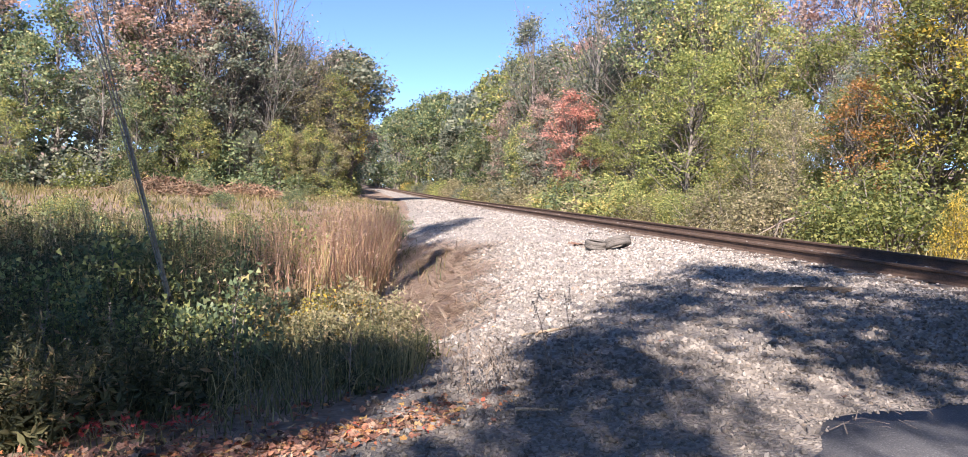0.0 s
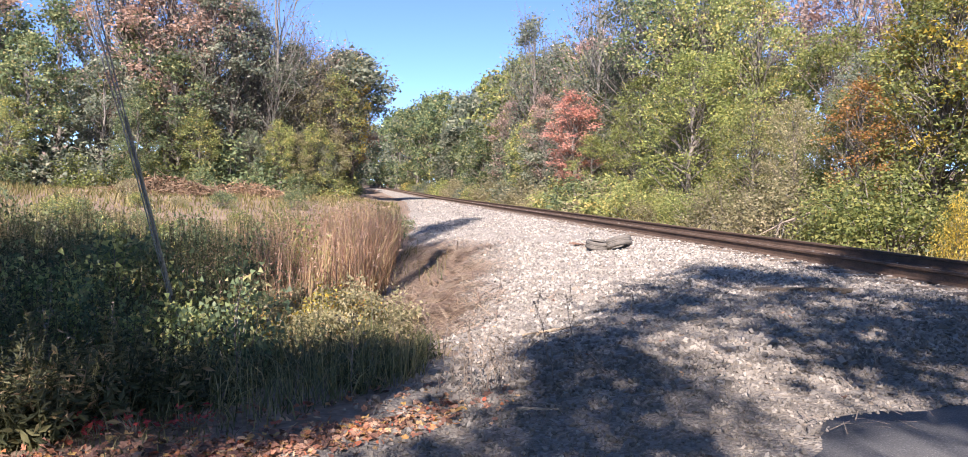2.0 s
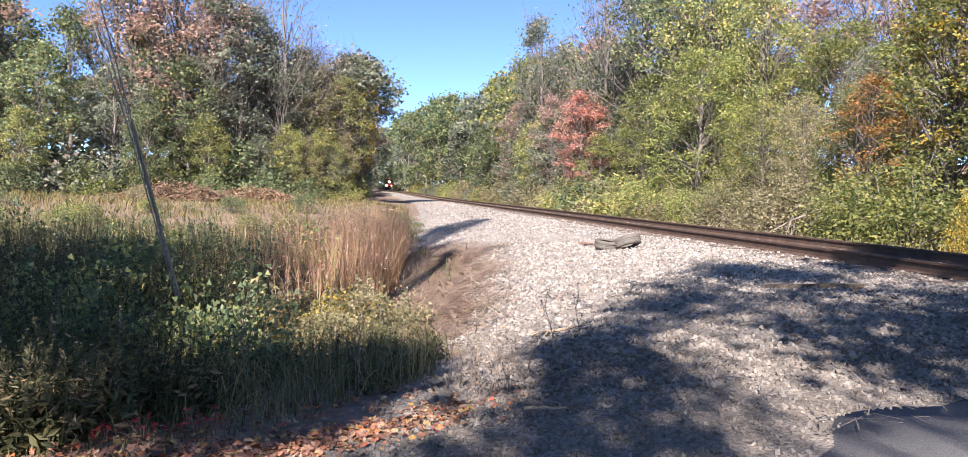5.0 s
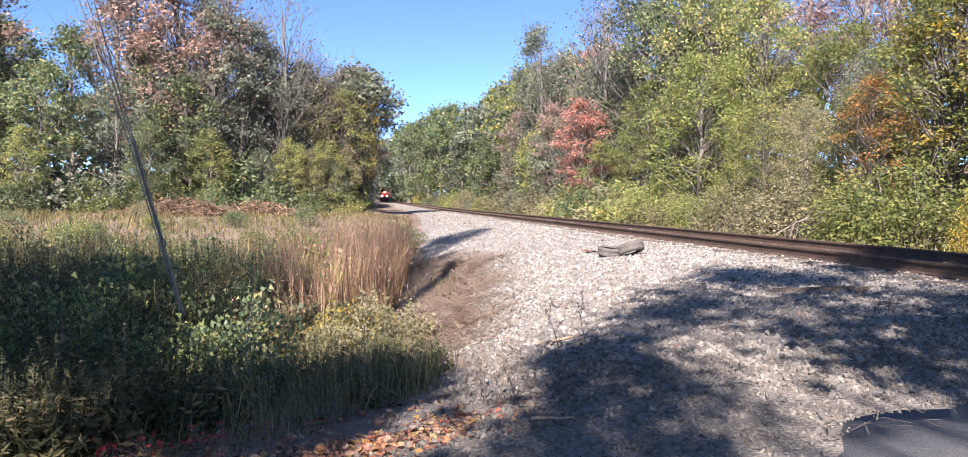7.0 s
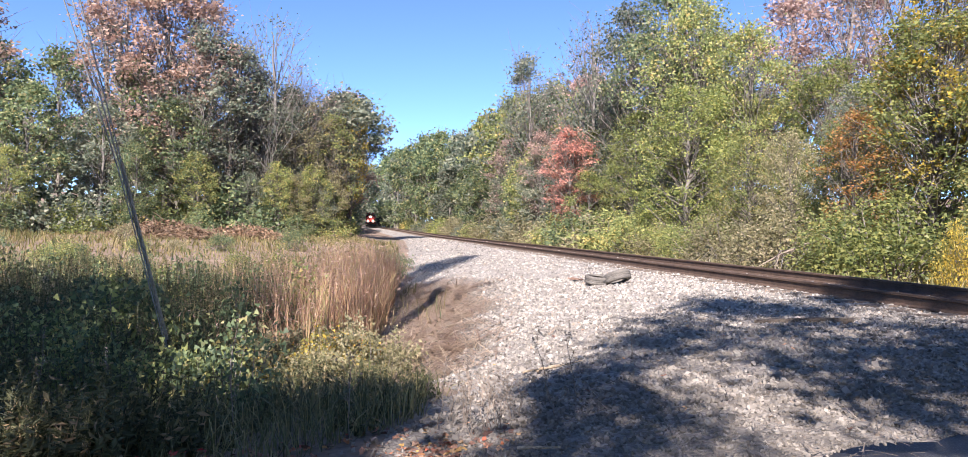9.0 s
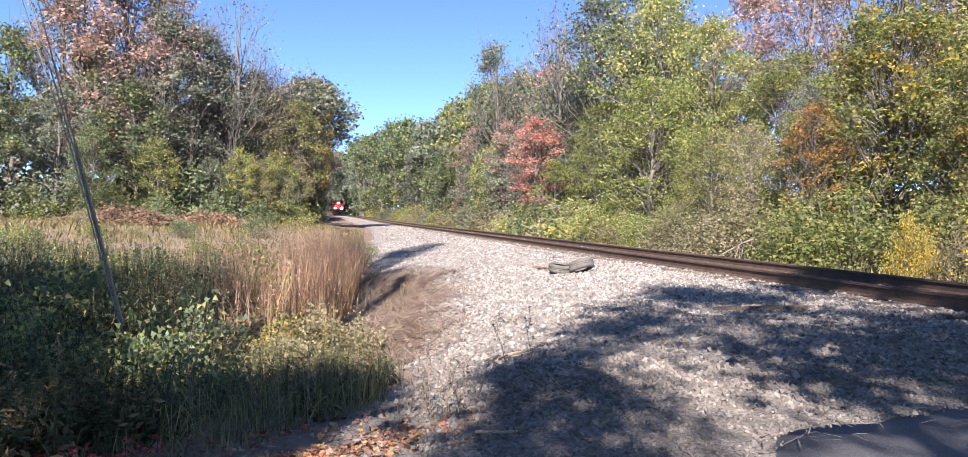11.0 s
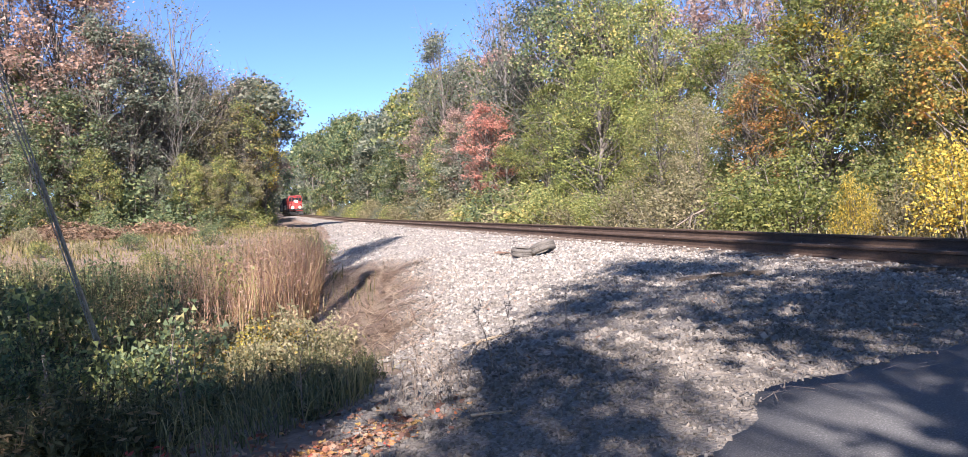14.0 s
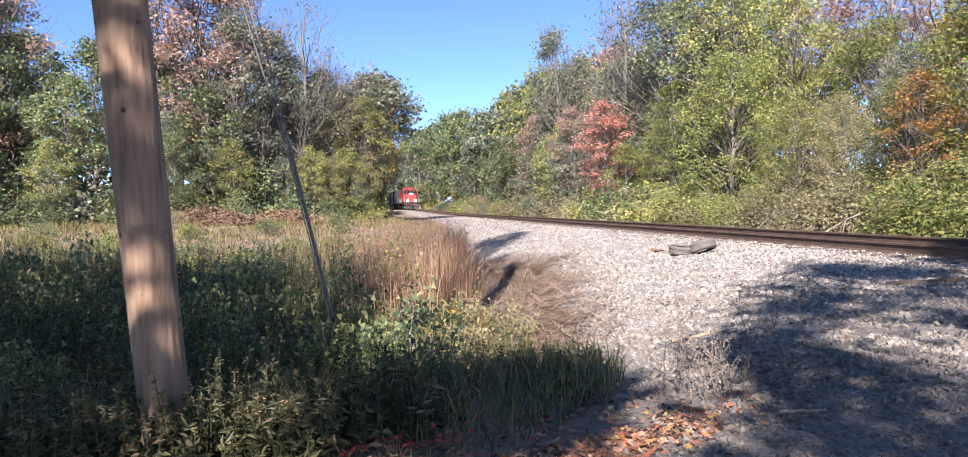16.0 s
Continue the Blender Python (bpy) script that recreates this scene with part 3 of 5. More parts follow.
def far_woods():
    """Depth of the woods behind the first rows: leaves and stems too many to tell apart."""
    r = np.random.default_rng(90)
    n = 16000
    y = r.uniform(5, 300, n)
    x = 29 + track_x(y) - 8.85 + np.abs(r.normal(0, 3.5, n))
    top = 8.5 + 0.05 * y + 1.5 * np.sin(y * 0.31) + np.sin(y * 0.83)
    a = np.stack([x, y, r.random(n) ** 0.8 * top], 1)
    d = 0.08 + 0.6 * r.random(n) ** 1.5
    line = np.array([[-75, 47], [-48, 49], [-27, 55], [-16, 61], [-8, 66], [-5, 74], [-5, 92], [-6, 112], [-6, 142], [-8, 180], [-14, 240], [-24, 330]], float)
    seg = np.concatenate([[0], np.cumsum(np.hypot(*np.diff(line, axis=0).T))])
    lx, ly = np.interp(d * seg[-1], seg, line[:, 0]), np.interp(d * seg[-1], seg, line[:, 1])
    off = np.abs(r.normal(0, 3.5, n))
    top = 10.5 + 1.8 * np.sin(d * 60) + 1.2 * np.sin(d * 143)
    b = np.stack([lx - off * 0.7, ly + off * 0.7, r.random(n) ** 1.5 * top], 1)
    e = np.stack([r.uniform(-60, 70, 5000), r.uniform(385, 420, 5000), r.random(5000) * 24], 1)
    pos = np.concatenate([a, b, e])
    size = np.concatenate([np.full(n, 0.75), np.full(n, 1.0), np.full(5000, 1.7)]) * r.uniform(0.6, 1.3, len(pos))
    pos[:, 2] += ground_z(pos[:, 0], pos[:, 1])
    v, f = leaf_cards(pos, size, r)
    tagged(new("far_woods", np_mesh("far_woods", v, f, LEAF["green"])), "dim green depth of the autumn woods", "woods", kind="stuff")


plant_right()
far_woods()
plant_left()
plant_far()
plant_behind()


# ---- railway ----
RUST = mottled("rusty_steel", (0.06, 0.04, 0.03), (0.16, 0.105, 0.075), 6, 0.75, 60, 0.4, 0.3, 0.004)
TIE = mottled("weathered_timber", (0.07, 0.055, 0.042), (0.20, 0.155, 0.12), 4, 0.95, 40, 0.7)
track = tagged(new("railway_track"), "single railway track of rusty rails on timber sleepers", "railway track", kind="structure")


def sweep_rail(side):
    prof = [(-0.07, 0), (0.07, 0), (0.07, 0.012), (0.012, 0.035), (0.009, 0.125), (0.036, 0.138), (0.036, 0.166), (0.028, 0.172), (-0.028, 0.172), (-0.036, 0.166), (-0.036, 0.138), (-0.009, 0.125), (-0.012, 0.035), (-0.07, 0.012)]
    ys = spaced((-30, 60, 5), (60, 400, 4))
    xs, zs = track_x(ys) + side * 0.753, rail_z(ys) - 0.172
    ring = np.array([[(x + px, y, z + pz) for px, pz in prof] for x, y, z in zip(xs, ys, zs)])
    k = len(prof)
    i, j = np.meshgrid(np.arange(len(ys) - 1), np.arange(k), indexing="ij")
    a, b = i * k + j, i * k + (j + 1) % k
    part("rail", np_mesh("rail", ring.reshape(-1, 3), np.stack([a, b, b + k, a + k], -1).reshape(-1, 4), RUST), None, track)


sweep_rail(-1)
sweep_rail(1)


# ---- train ----
RED = mottled("red_paint", (0.24, 0.018, 0.018), (0.34, 0.034, 0.03), 2, 0.45, 30, 0.1)
DARK = mottled("grimy_black", (0.018, 0.018, 0.02), (0.05, 0.047, 0.045), 3, 0.7, 30, 0.3)
GLASS = plain("cab_glass", (0.02, 0.025, 0.03), 0.08)
GREY = mottled("grimy_grey_paint", (0.16, 0.155, 0.15), (0.28, 0.27, 0.26), 3, 0.5, 30, 0.1)
LAMP = plain("lit_headlamp", (1.0, 0.86, 0.60), 0.3, 0, 14)
WAGON = mottled("slate_blue_wagon_paint", (0.016, 0.02, 0.026), (0.04, 0.047, 0.058), 1.2, 0.95, 20, 0.2)
WHEEL = mottled("worn_wheel_steel", (0.08, 0.07, 0.06), (0.2, 0.18, 0.16), 4, 0.6, 40, 0.2, 0.6)


def wheelset(parent, y, r=0.5):
    bm = bmesh.new()
    rod(bm, (-0.9, 0, 0), (0.9, 0, 0), 0.08)
    for s in (-1, 1):
        rod(bm, (s * 0.69, 0, 0), (s * 0.80, 0, 0), r, r * 0.98, 24)
        rod(bm, (s * 0.64, 0, 0), (s * 0.69, 0, 0), r + 0.03, r + 0.03, 24)
    w = part("wheelset", bm, WHEEL, parent)
    w.location = (0, y, r)
    return w


def rolling(vehicle, rows_from):
    """Key the turning of a vehicle's wheelsets over the clip."""
    for w in vehicle.children:
        if w.name.split(".")[0] == "wheelset":
            y = w.location.y
            walk(w, [(k / 15, pose(0, y, 0.5, math.degrees(rows_from * k / 15 / 0.5) % 360)) for k in range(241)])


def bogie(parent, y, axles):
    bm = bmesh.new()
    half = (len(axles) - 1) * 0.95 + 0.7
    for s in (-1, 1):
        box(bm, s * 0.98 - 0.09, s * 0.98 + 0.09, y - half, y + half, 0.48, 0.80, 0.03)
        for a in axles:
            box(bm, s * 1.06 - 0.12, s * 1.06 + 0.12, y + a - 0.18, y + a + 0.18, 0.34, 0.66, 0.02)
    box(bm, -1.0, 1.0, y - 0.3, y + 0.3, 0.6, 0.9, 0.02)
    part("bogie_frame", bm, DARK, parent)
    for a in axles:
        wheelset(parent, y + a)


def build_locomotive():
    """The front looks to -y; the rail's top is z = 0."""
    loco = tagged(new("locomotive"), "red diesel freight locomotive with three lit headlamps", "locomotive")
    bm = box(bmesh.new(), -1.5, 1.5, 0.9, 20.4, 1.15, 1.5, 0.04)
    part("underframe", bm, DARK, loco)
    bm = box(bmesh.new(), -1.1, 1.1, 7.6, 12.8, 0.35, 1.15, 0.15)
    part("fuel_tank", bm, DARK, loco)
    bm = box(bmesh.new(), -0.95, 0.95, 1.7, 3.4, 1.5, 3.0, 0.12)
    part("nose", bm, RED, loco)
    bm = box(bmesh.new(), -1.5, 1.5, 3.4, 5.9, 1.5, 4.25, 0.1)
    box(bm, -1.38, 1.38, 3.35, 6.0, 4.2, 4.52, 0.16)
    cab = part("cab", bm, RED, loco)
    for x0, x1 in ((-1.36, -0.78), (-0.66, -0.06), (0.06, 0.66), (0.78, 1.36)):
        part("windscreen", box(bmesh.new(), x0, x1, 3.36, 3.42, 3.2, 3.95, 0.015), GLASS, cab)
    for s in (-1, 1):
        for y0 in (3.8, 4.8):
            part("side_window", box(bmesh.new(), s * 1.49 - 0.03, s * 1.49 + 0.03, y0, y0 + 0.8, 3.15, 3.9, 0.015), GLASS, cab)
    bm = box(bmesh.new(), -0.9, 0.9, 5.9, 19.4, 1.5, 4.15, 0.14)
    hood = part("long_hood", bm, RED, loco)
    for y0 in (12.5, 14.6, 16.7):
        part("radiator_fan", rod(bmesh.new(), (0, y0, 4.12), (0, y0, 4.3), 0.62, 0.58, 20), DARK, hood)
    for k in range(9):
        for s in (-1, 1):
            part("hood_door", box(bmesh.new(), s * 0.9 - 0.02, s * 0.9 + 0.02, 6.4 + k * 1.4, 7.6 + k * 1.4, 1.8, 3.5, 0.01), RED, hood)
    part("exhaust_stack", box(bmesh.new(), -0.3, 0.3, 9.4, 10.1, 4.1, 4.5, 0.04), DARK, hood)
    part("air_horn", rod(bmesh.new(), (-0.25, 4.3, 4.62), (0.25, 4.3, 4.62), 0.09), DARK, cab)
    part("beacon", rod(bmesh.new(), (0.6, 4.6, 4.5), (0.6, 4.6, 4.68), 0.09), DARK, cab)
    part("number_board", box(bmesh.new(), -1.0, -0.42, 3.3, 3.38, 4.05, 4.28, 0.01), DARK, cab)
    part("number_board", box(bmesh.new(), 0.42, 1.0, 3.3, 3.38, 4.05, 4.28, 0.01), DARK, cab)
    part("lamp_housing", box(bmesh.new(), -0.34, 0.34, 1.66, 2.1, 2.9, 3.32, 0.06), RED, loco)
    for x, y, z, rr in ((-0.17, 1.58, 3.16, 0.17), (0.17, 1.58, 3.16, 0.17), (-0.82, 0.98, 1.78, 0.23), (0.82, 0.98, 1.78, 0.23)):
        part("headlamp", rod(bmesh.new(), (x, y, z), (x, y + 0.1, z), rr, rr, 16), LAMP, loco, "lit white headlamp")
    bm = box(bmesh.new(), -1.5, 1.5, 1.05, 1.2, 0.95, 1.55, 0.02)
    part("end_sill", bm, RED, loco)
    bm = box(bmesh.new(), -1.4, 1.4, 0.85, 1.0, 0.12, 0.75, 0.02)
    part("snow_plough", bm, DARK, loco)
    bm = box(bmesh.new(), -0.16, 0.16, 0.3, 1.1, 0.72, 1.02, 0.04)
    part("coupler", bm, DARK, loco)
    for s in (-1, 1):
        bm = bmesh.new()
        for k in range(4):
            box(bm, s * 1.42 - 0.16, s * 1.42 + 0.16, 1.05 + 0.1 * k, 1.4 + 0.1 * k, 0.35 + 0.27 * k, 0.38 + 0.27 * k)
        part("step", bm, GREY, loco, "grimy grey steps")
        bm = bmesh.new()
        for k in range(13):
            rod(bm, (s * 1.47, 6.3 + k * 1.1, 1.5), (s * 1.47, 6.3 + k * 1.1, 2.5), 0.02, None, 6)
        rod(bm, (s * 1.47, 6.2, 2.5), (s * 1.47, 19.8, 2.5), 0.022, None, 6)
        for y0 in (1.15, 1.65):
            rod(bm, (s * 1.42, y0, 1.5), (s * 1.42, y0, 2.5), 0.025, None, 6)
        rod(bm, (s * 1.42, 1.15, 2.5), (s * 0.35, 1.15, 2.5), 0.025, None, 6)
        part("handrail", bm, GREY, loco, "grey handrail")
    bogie(loco, 4.6, (-1.75, 0, 1.75))
    bogie(loco, 16.6, (-1.75, 0, 1.75))
    return loco


def build_wagon():
    wagon = tagged(new("freight_wagon"), "slate-blue ribbed hopper wagon behind the locomotive", "wagon", "wagons of the train")
    bm = box(bmesh.new(), -1.5, 1.5, 0.5, 15.0, 1.2, 4.35, 0.08)
    body = part("body", bm, WAGON, wagon)
    for k in range(12):
        for s in (-1, 1):
            part("rib", box(bmesh.new(), s * 1.54 - 0.05, s * 1.54 + 0.05, 1.0 + k * 1.2, 1.14 + k * 1.2, 1.2, 4.3, 0.01), WAGON, body)
    for s in (-1, 1):
        part("ladder", box(bmesh.new(), s * 1.25 - 0.2, s * 1.25 + 0.2, 0.42, 0.5, 1.2, 4.3, 0.01), DARK, wagon)
    part("hopper_chute", box(bmesh.new(), -1.0, 1.0, 4.5, 11.0, 0.45, 1.2, 0.2), DARK, wagon)
    part("coupler", box(bmesh.new(), -0.15, 0.15, -0.2, 0.5, 0.75, 1.0, 0.03), DARK, wagon)
    bogie(wagon, 2.4, (-0.9, 0.9))
    bogie(wagon, 13.1, (-0.9, 0.9))
    return wagon


locomotive = build_locomotive()
wagon = build_wagon()
wagons = [wagon] + [copy_thing(wagon, Matrix()) for _ in range(3)]


# ---- utility pole ----
POLE, n_, l_, b_ = material("weathered_pole_timber", 0.9)
tc_ = n_.new("ShaderNodeTexCoord")
mp_ = n_.new("ShaderNodeMapping")
mp_.inputs["Scale"].default_value = (30, 30, 3.2)
l_.new(tc_.outputs["Object"], mp_.inputs["Vector"])
gr_ = n_.new("ShaderNodeTexNoise")
gr_.inputs["Scale"].default_value, gr_.inputs["Detail"].default_value = 1.0, 6
l_.new(mp_.outputs["Vector"], gr_.inputs["Vector"])
wide_ = noise_tex(n_, l_, 2.6, 4)
l_.new(mixed(n_, l_, 0.5, ramp(n_, l_, wide_, [(0.3, (0.20, 0.14, 0.10)), (0.7, (0.42, 0.27, 0.17))]),
             ramp(n_, l_, gr_.outputs["Fac"], [(0.28, (0.05, 0.035, 0.028)), (0.42, (0.27, 0.18, 0.12)), (0.7, (0.50, 0.36, 0.25))])), b_.inputs["Base Color"])
bump(n_, l_, b_, gr_.outputs["Fac"], 0.8, 0.012)
kn_ = n_.new("ShaderNodeTexVoronoi")
kn_.inputs["Scale"].default_value = 7.0
l_.new(tc_.outputs["Object"], kn_.inputs["Vector"])
was_ = b_.inputs["Base Color"].links[0].from_socket
l_.new(mixed(n_, l_, ramp(n_, l_, kn_.outputs["Distance"], [(0.07, (0.85, 0.85, 0.85)), (0.13, (0, 0, 0))]), was_, (0.035, 0.025, 0.02)), b_.inputs["Base Color"])
WIRE = mottled("galvanised_wire", (0.18, 0.18, 0.18), (0.36, 0.36, 0.35), 8, 0.6, 60, 0.1, 0.5)
POLE_X, POLE_Y = -1.32, 4.25


def pole_axis(z):
    return Vector((POLE_X - 0.063 * z, POLE_Y, z))


def build_pole():
    pole = tagged(new("utility_pole"), "weathered brown timber utility pole standing in weeds", "utility pole")
    r = np.random.default_rng(3)
    zs = np.concatenate([[-0.6], np.linspace(-0.2, 9.4, 60)])
    k = 40
    ang = np.linspace(0, 2 * np.pi, k, endpoint=False)
    crack = (r.random(k) < 0.2) * 0.006 * r.random(k)
    V = []
    for z in zs:
        c = pole_axis(z)
        rad = 0.124 + 0.002 * max(z, 0) + 0.003 * np.sin(ang * 3 + z * 0.8) - crack * (0.5 + 0.5 * np.sin(z * 2.1 + np.arange(k) * 1.7))
        V.append(np.stack([c.x + rad * np.cos(ang), c.y + rad * np.sin(ang), np.full(k, z)], 1))
    V = np.concatenate(V)
    i, j = np.meshgrid(np.arange(len(zs) - 1), np.arange(k), indexing="ij")
    a, b = i * k + j, i * k + (j + 1) % k
    part("shaft", np_mesh("shaft", V, np.stack([a, b, b + k, a + k], -1).reshape(-1, 4), POLE, True), None, pole)
    return pole


def guy_line(z):
    """A point of the taut guy at height z."""
    return Vector((-0.554 - 0.1896 * z, 6.473 - 0.1963 * z, z))


def build_guys():
    guy = tagged(new("guy_wire"), "three steel guy wires meeting at one anchor", "guy wire")
    for k, (h, d) in enumerate(((9.0, Vector((0, 0, 0))), (8.2, Vector((-0.045, -0.05, 0))), (7.4, Vector((-0.10, -0.10, 0))))):
        pts = [guy_line(0.2) + d * 0.2, guy_line(1.7) + d * 0.3, guy_line(3.4) + d * 1.1, pole_axis(h) + Vector((0, 0.12, 0))]
        v, f = tubes([([tuple(p) for p in pts], np.full(4, 0.0052))], 6)
        part("wire", np_mesh("wire", v, f, WIRE, True), None, guy)
    part("guy_guard", rod(bmesh.new(), guy_line(0.3), guy_line(1.75), 0.0135, 0.012, 8), GUARD, guy, "pale plastic guard sleeve")
    part("anchor_rod", rod(bmesh.new(), guy_line(-0.75), guy_line(0.5), 0.01, None, 8), RUST, guy, "rusty anchor rod")
    part("guy_grip", rod(bmesh.new(), guy_line(0.05), guy_line(0.25), 0.018, 0.012, 8), WIRE, guy)


GUARD = mottled("weathered_guard", (0.20, 0.18, 0.135), (0.36, 0.33, 0.26), 6, 0.6, 50, 0.2)
build_pole()
build_guys()


# ---- field plants ----
STRAW = leafy("dry_grass", [(0.0, (0.065, 0.08, 0.026)), (0.35, (0.13, 0.125, 0.045)), (0.7, (0.205, 0.165, 0.07)), (1.0, (0.30, 0.24, 0.115))], 0.3, gain=0.95)
RUSSET = leafy("russet_grass", [(0.0, (0.20, 0.12, 0.07)), (0.3, (0.36, 0.21, 0.14)), (0.6, (0.42, 0.27, 0.17)), (0.85, (0.42, 0.32, 0.16)), (1.0, (0.34, 0.31, 0.13))], 0.35, gain=1.45)
PLUME = leafy("grass_plume", [(0.0, (0.27, 0.165, 0.135)), (0.5, (0.38, 0.25, 0.195)), (1.0, (0.46, 0.34, 0.25))], 0.4, gain=1.5)
FRESH = leafy("green_grass", [(0.0, (0.045, 0.05, 0.022)), (0.5, (0.10, 0.10, 0.042)), (1.0, (0.26, 0.215, 0.10))], 0.3, gain=1.5)
WEED = leafy("weed_leaf", [(0.0, (0.03, 0.034, 0.018)), (0.5, (0.062, 0.066, 0.032)), (0.85, (0.115, 0.108, 0.052)), (1.0, (0.21, 0.15, 0.085))], 0.4, gain=2.0)


def blades(x, y, h, r, width=0.008, bend=0.35):
    """Grass blades, three faces each, bent over by chance."""
    n = len(x)
    z = ground_z(x, y)
    a = r.random(n) * 2 * np.pi
    d = np.stack([np.cos(a), np.sin(a), np.zeros(n)], 1)
    s = np.stack([-np.sin(a + r.normal(0, 0.6, n)), np.cos(a), np.zeros(n)], 1) * (width * r.uniform(0.6, 1.4, n))[:, None]
    b = (bend * np.abs(r.normal(0.6, 0.45, n)) * h)[:, None]
    p0 = np.stack([x, y, z - 0.03], 1)
    up = np.stack([np.zeros(n), np.zeros(n), h], 1)
    p1 = p0 + up * 0.55 + d * b * 0.35
    p2 = p0 + up * (1 - 0.25 * np.clip(b / (h[:, None] + 1e-6), 0, 1)) + d * b
    v = np.stack([p0 - s, p0 + s, p1 - s * 0.8, p1 + s * 0.8, p2], 1).reshape(-1, 3)
    k = (np.arange(n) * 5)[:, None, None]
    f = (np.array([[0, 1, 3], [0, 3, 2], [2, 3, 4]])[None] + k).reshape(-1, 3)
    return v, f


def weed_plants(x, y, h, r, leaf=0.07, count=26):
    """Leafy stems: a thin stalk with leaves that shrink towards the top."""
    n = len(x)
    z = ground_z(x, y)
    tilt = r.normal(0, 0.14, (n, 2))
    t = np.linspace(0.1, 1.02, count)[None, :]
    px = x[:, None] + tilt[:, :1] * t * h[:, None] + r.normal(0, 0.035, (n, count)) * (1.15 - t)
    py = y[:, None] + tilt[:, 1:] * t * h[:, None] + r.normal(0, 0.035, (n, count)) * (1.15 - t)
    pz = z[:, None] + t * h[:, None]
    c = np.stack([px, py, pz], -1).reshape(-1, 3)
    size = (leaf * (1.35 - 0.8 * t) * r.uniform(0.7, 1.4, (n, count))).ravel()
    lv, lf = leaf_cards(c, size, r, 0.1, 0.34)
    sv, sf = [], []
    base = np.stack([x, y, z - 0.03], 1)
    top = np.stack([x + tilt[:, 0] * h, y + tilt[:, 1] * h, z + h], 1)
    w = np.array([0.005, 0, 0])
    w2 = np.array([0, 0.005, 0])
    v = np.stack([base - w, base + w, top + w * 0.4, top - w * 0.4, base - w2, base + w2, top + w2 * 0.4, top - w2 * 0.4], 1).reshape(-1, 3)
    f = np.arange(8 * n).reshape(-1, 4)
    return np.concatenate([lv, v]), np.concatenate([lf, f + len(lv)])


def stuff(name, v, f, mat, label, category):
    return tagged(new(name, np_mesh(name, v, f, mat)), label, category, kind="stuff")


def scatter(r, n, x0, x1, y0, y1, keep):
    x, y = r.uniform(x0, x1, n), r.uniform(y0, y1, n)
    k = keep(x, y)
    return x[k], y[k]


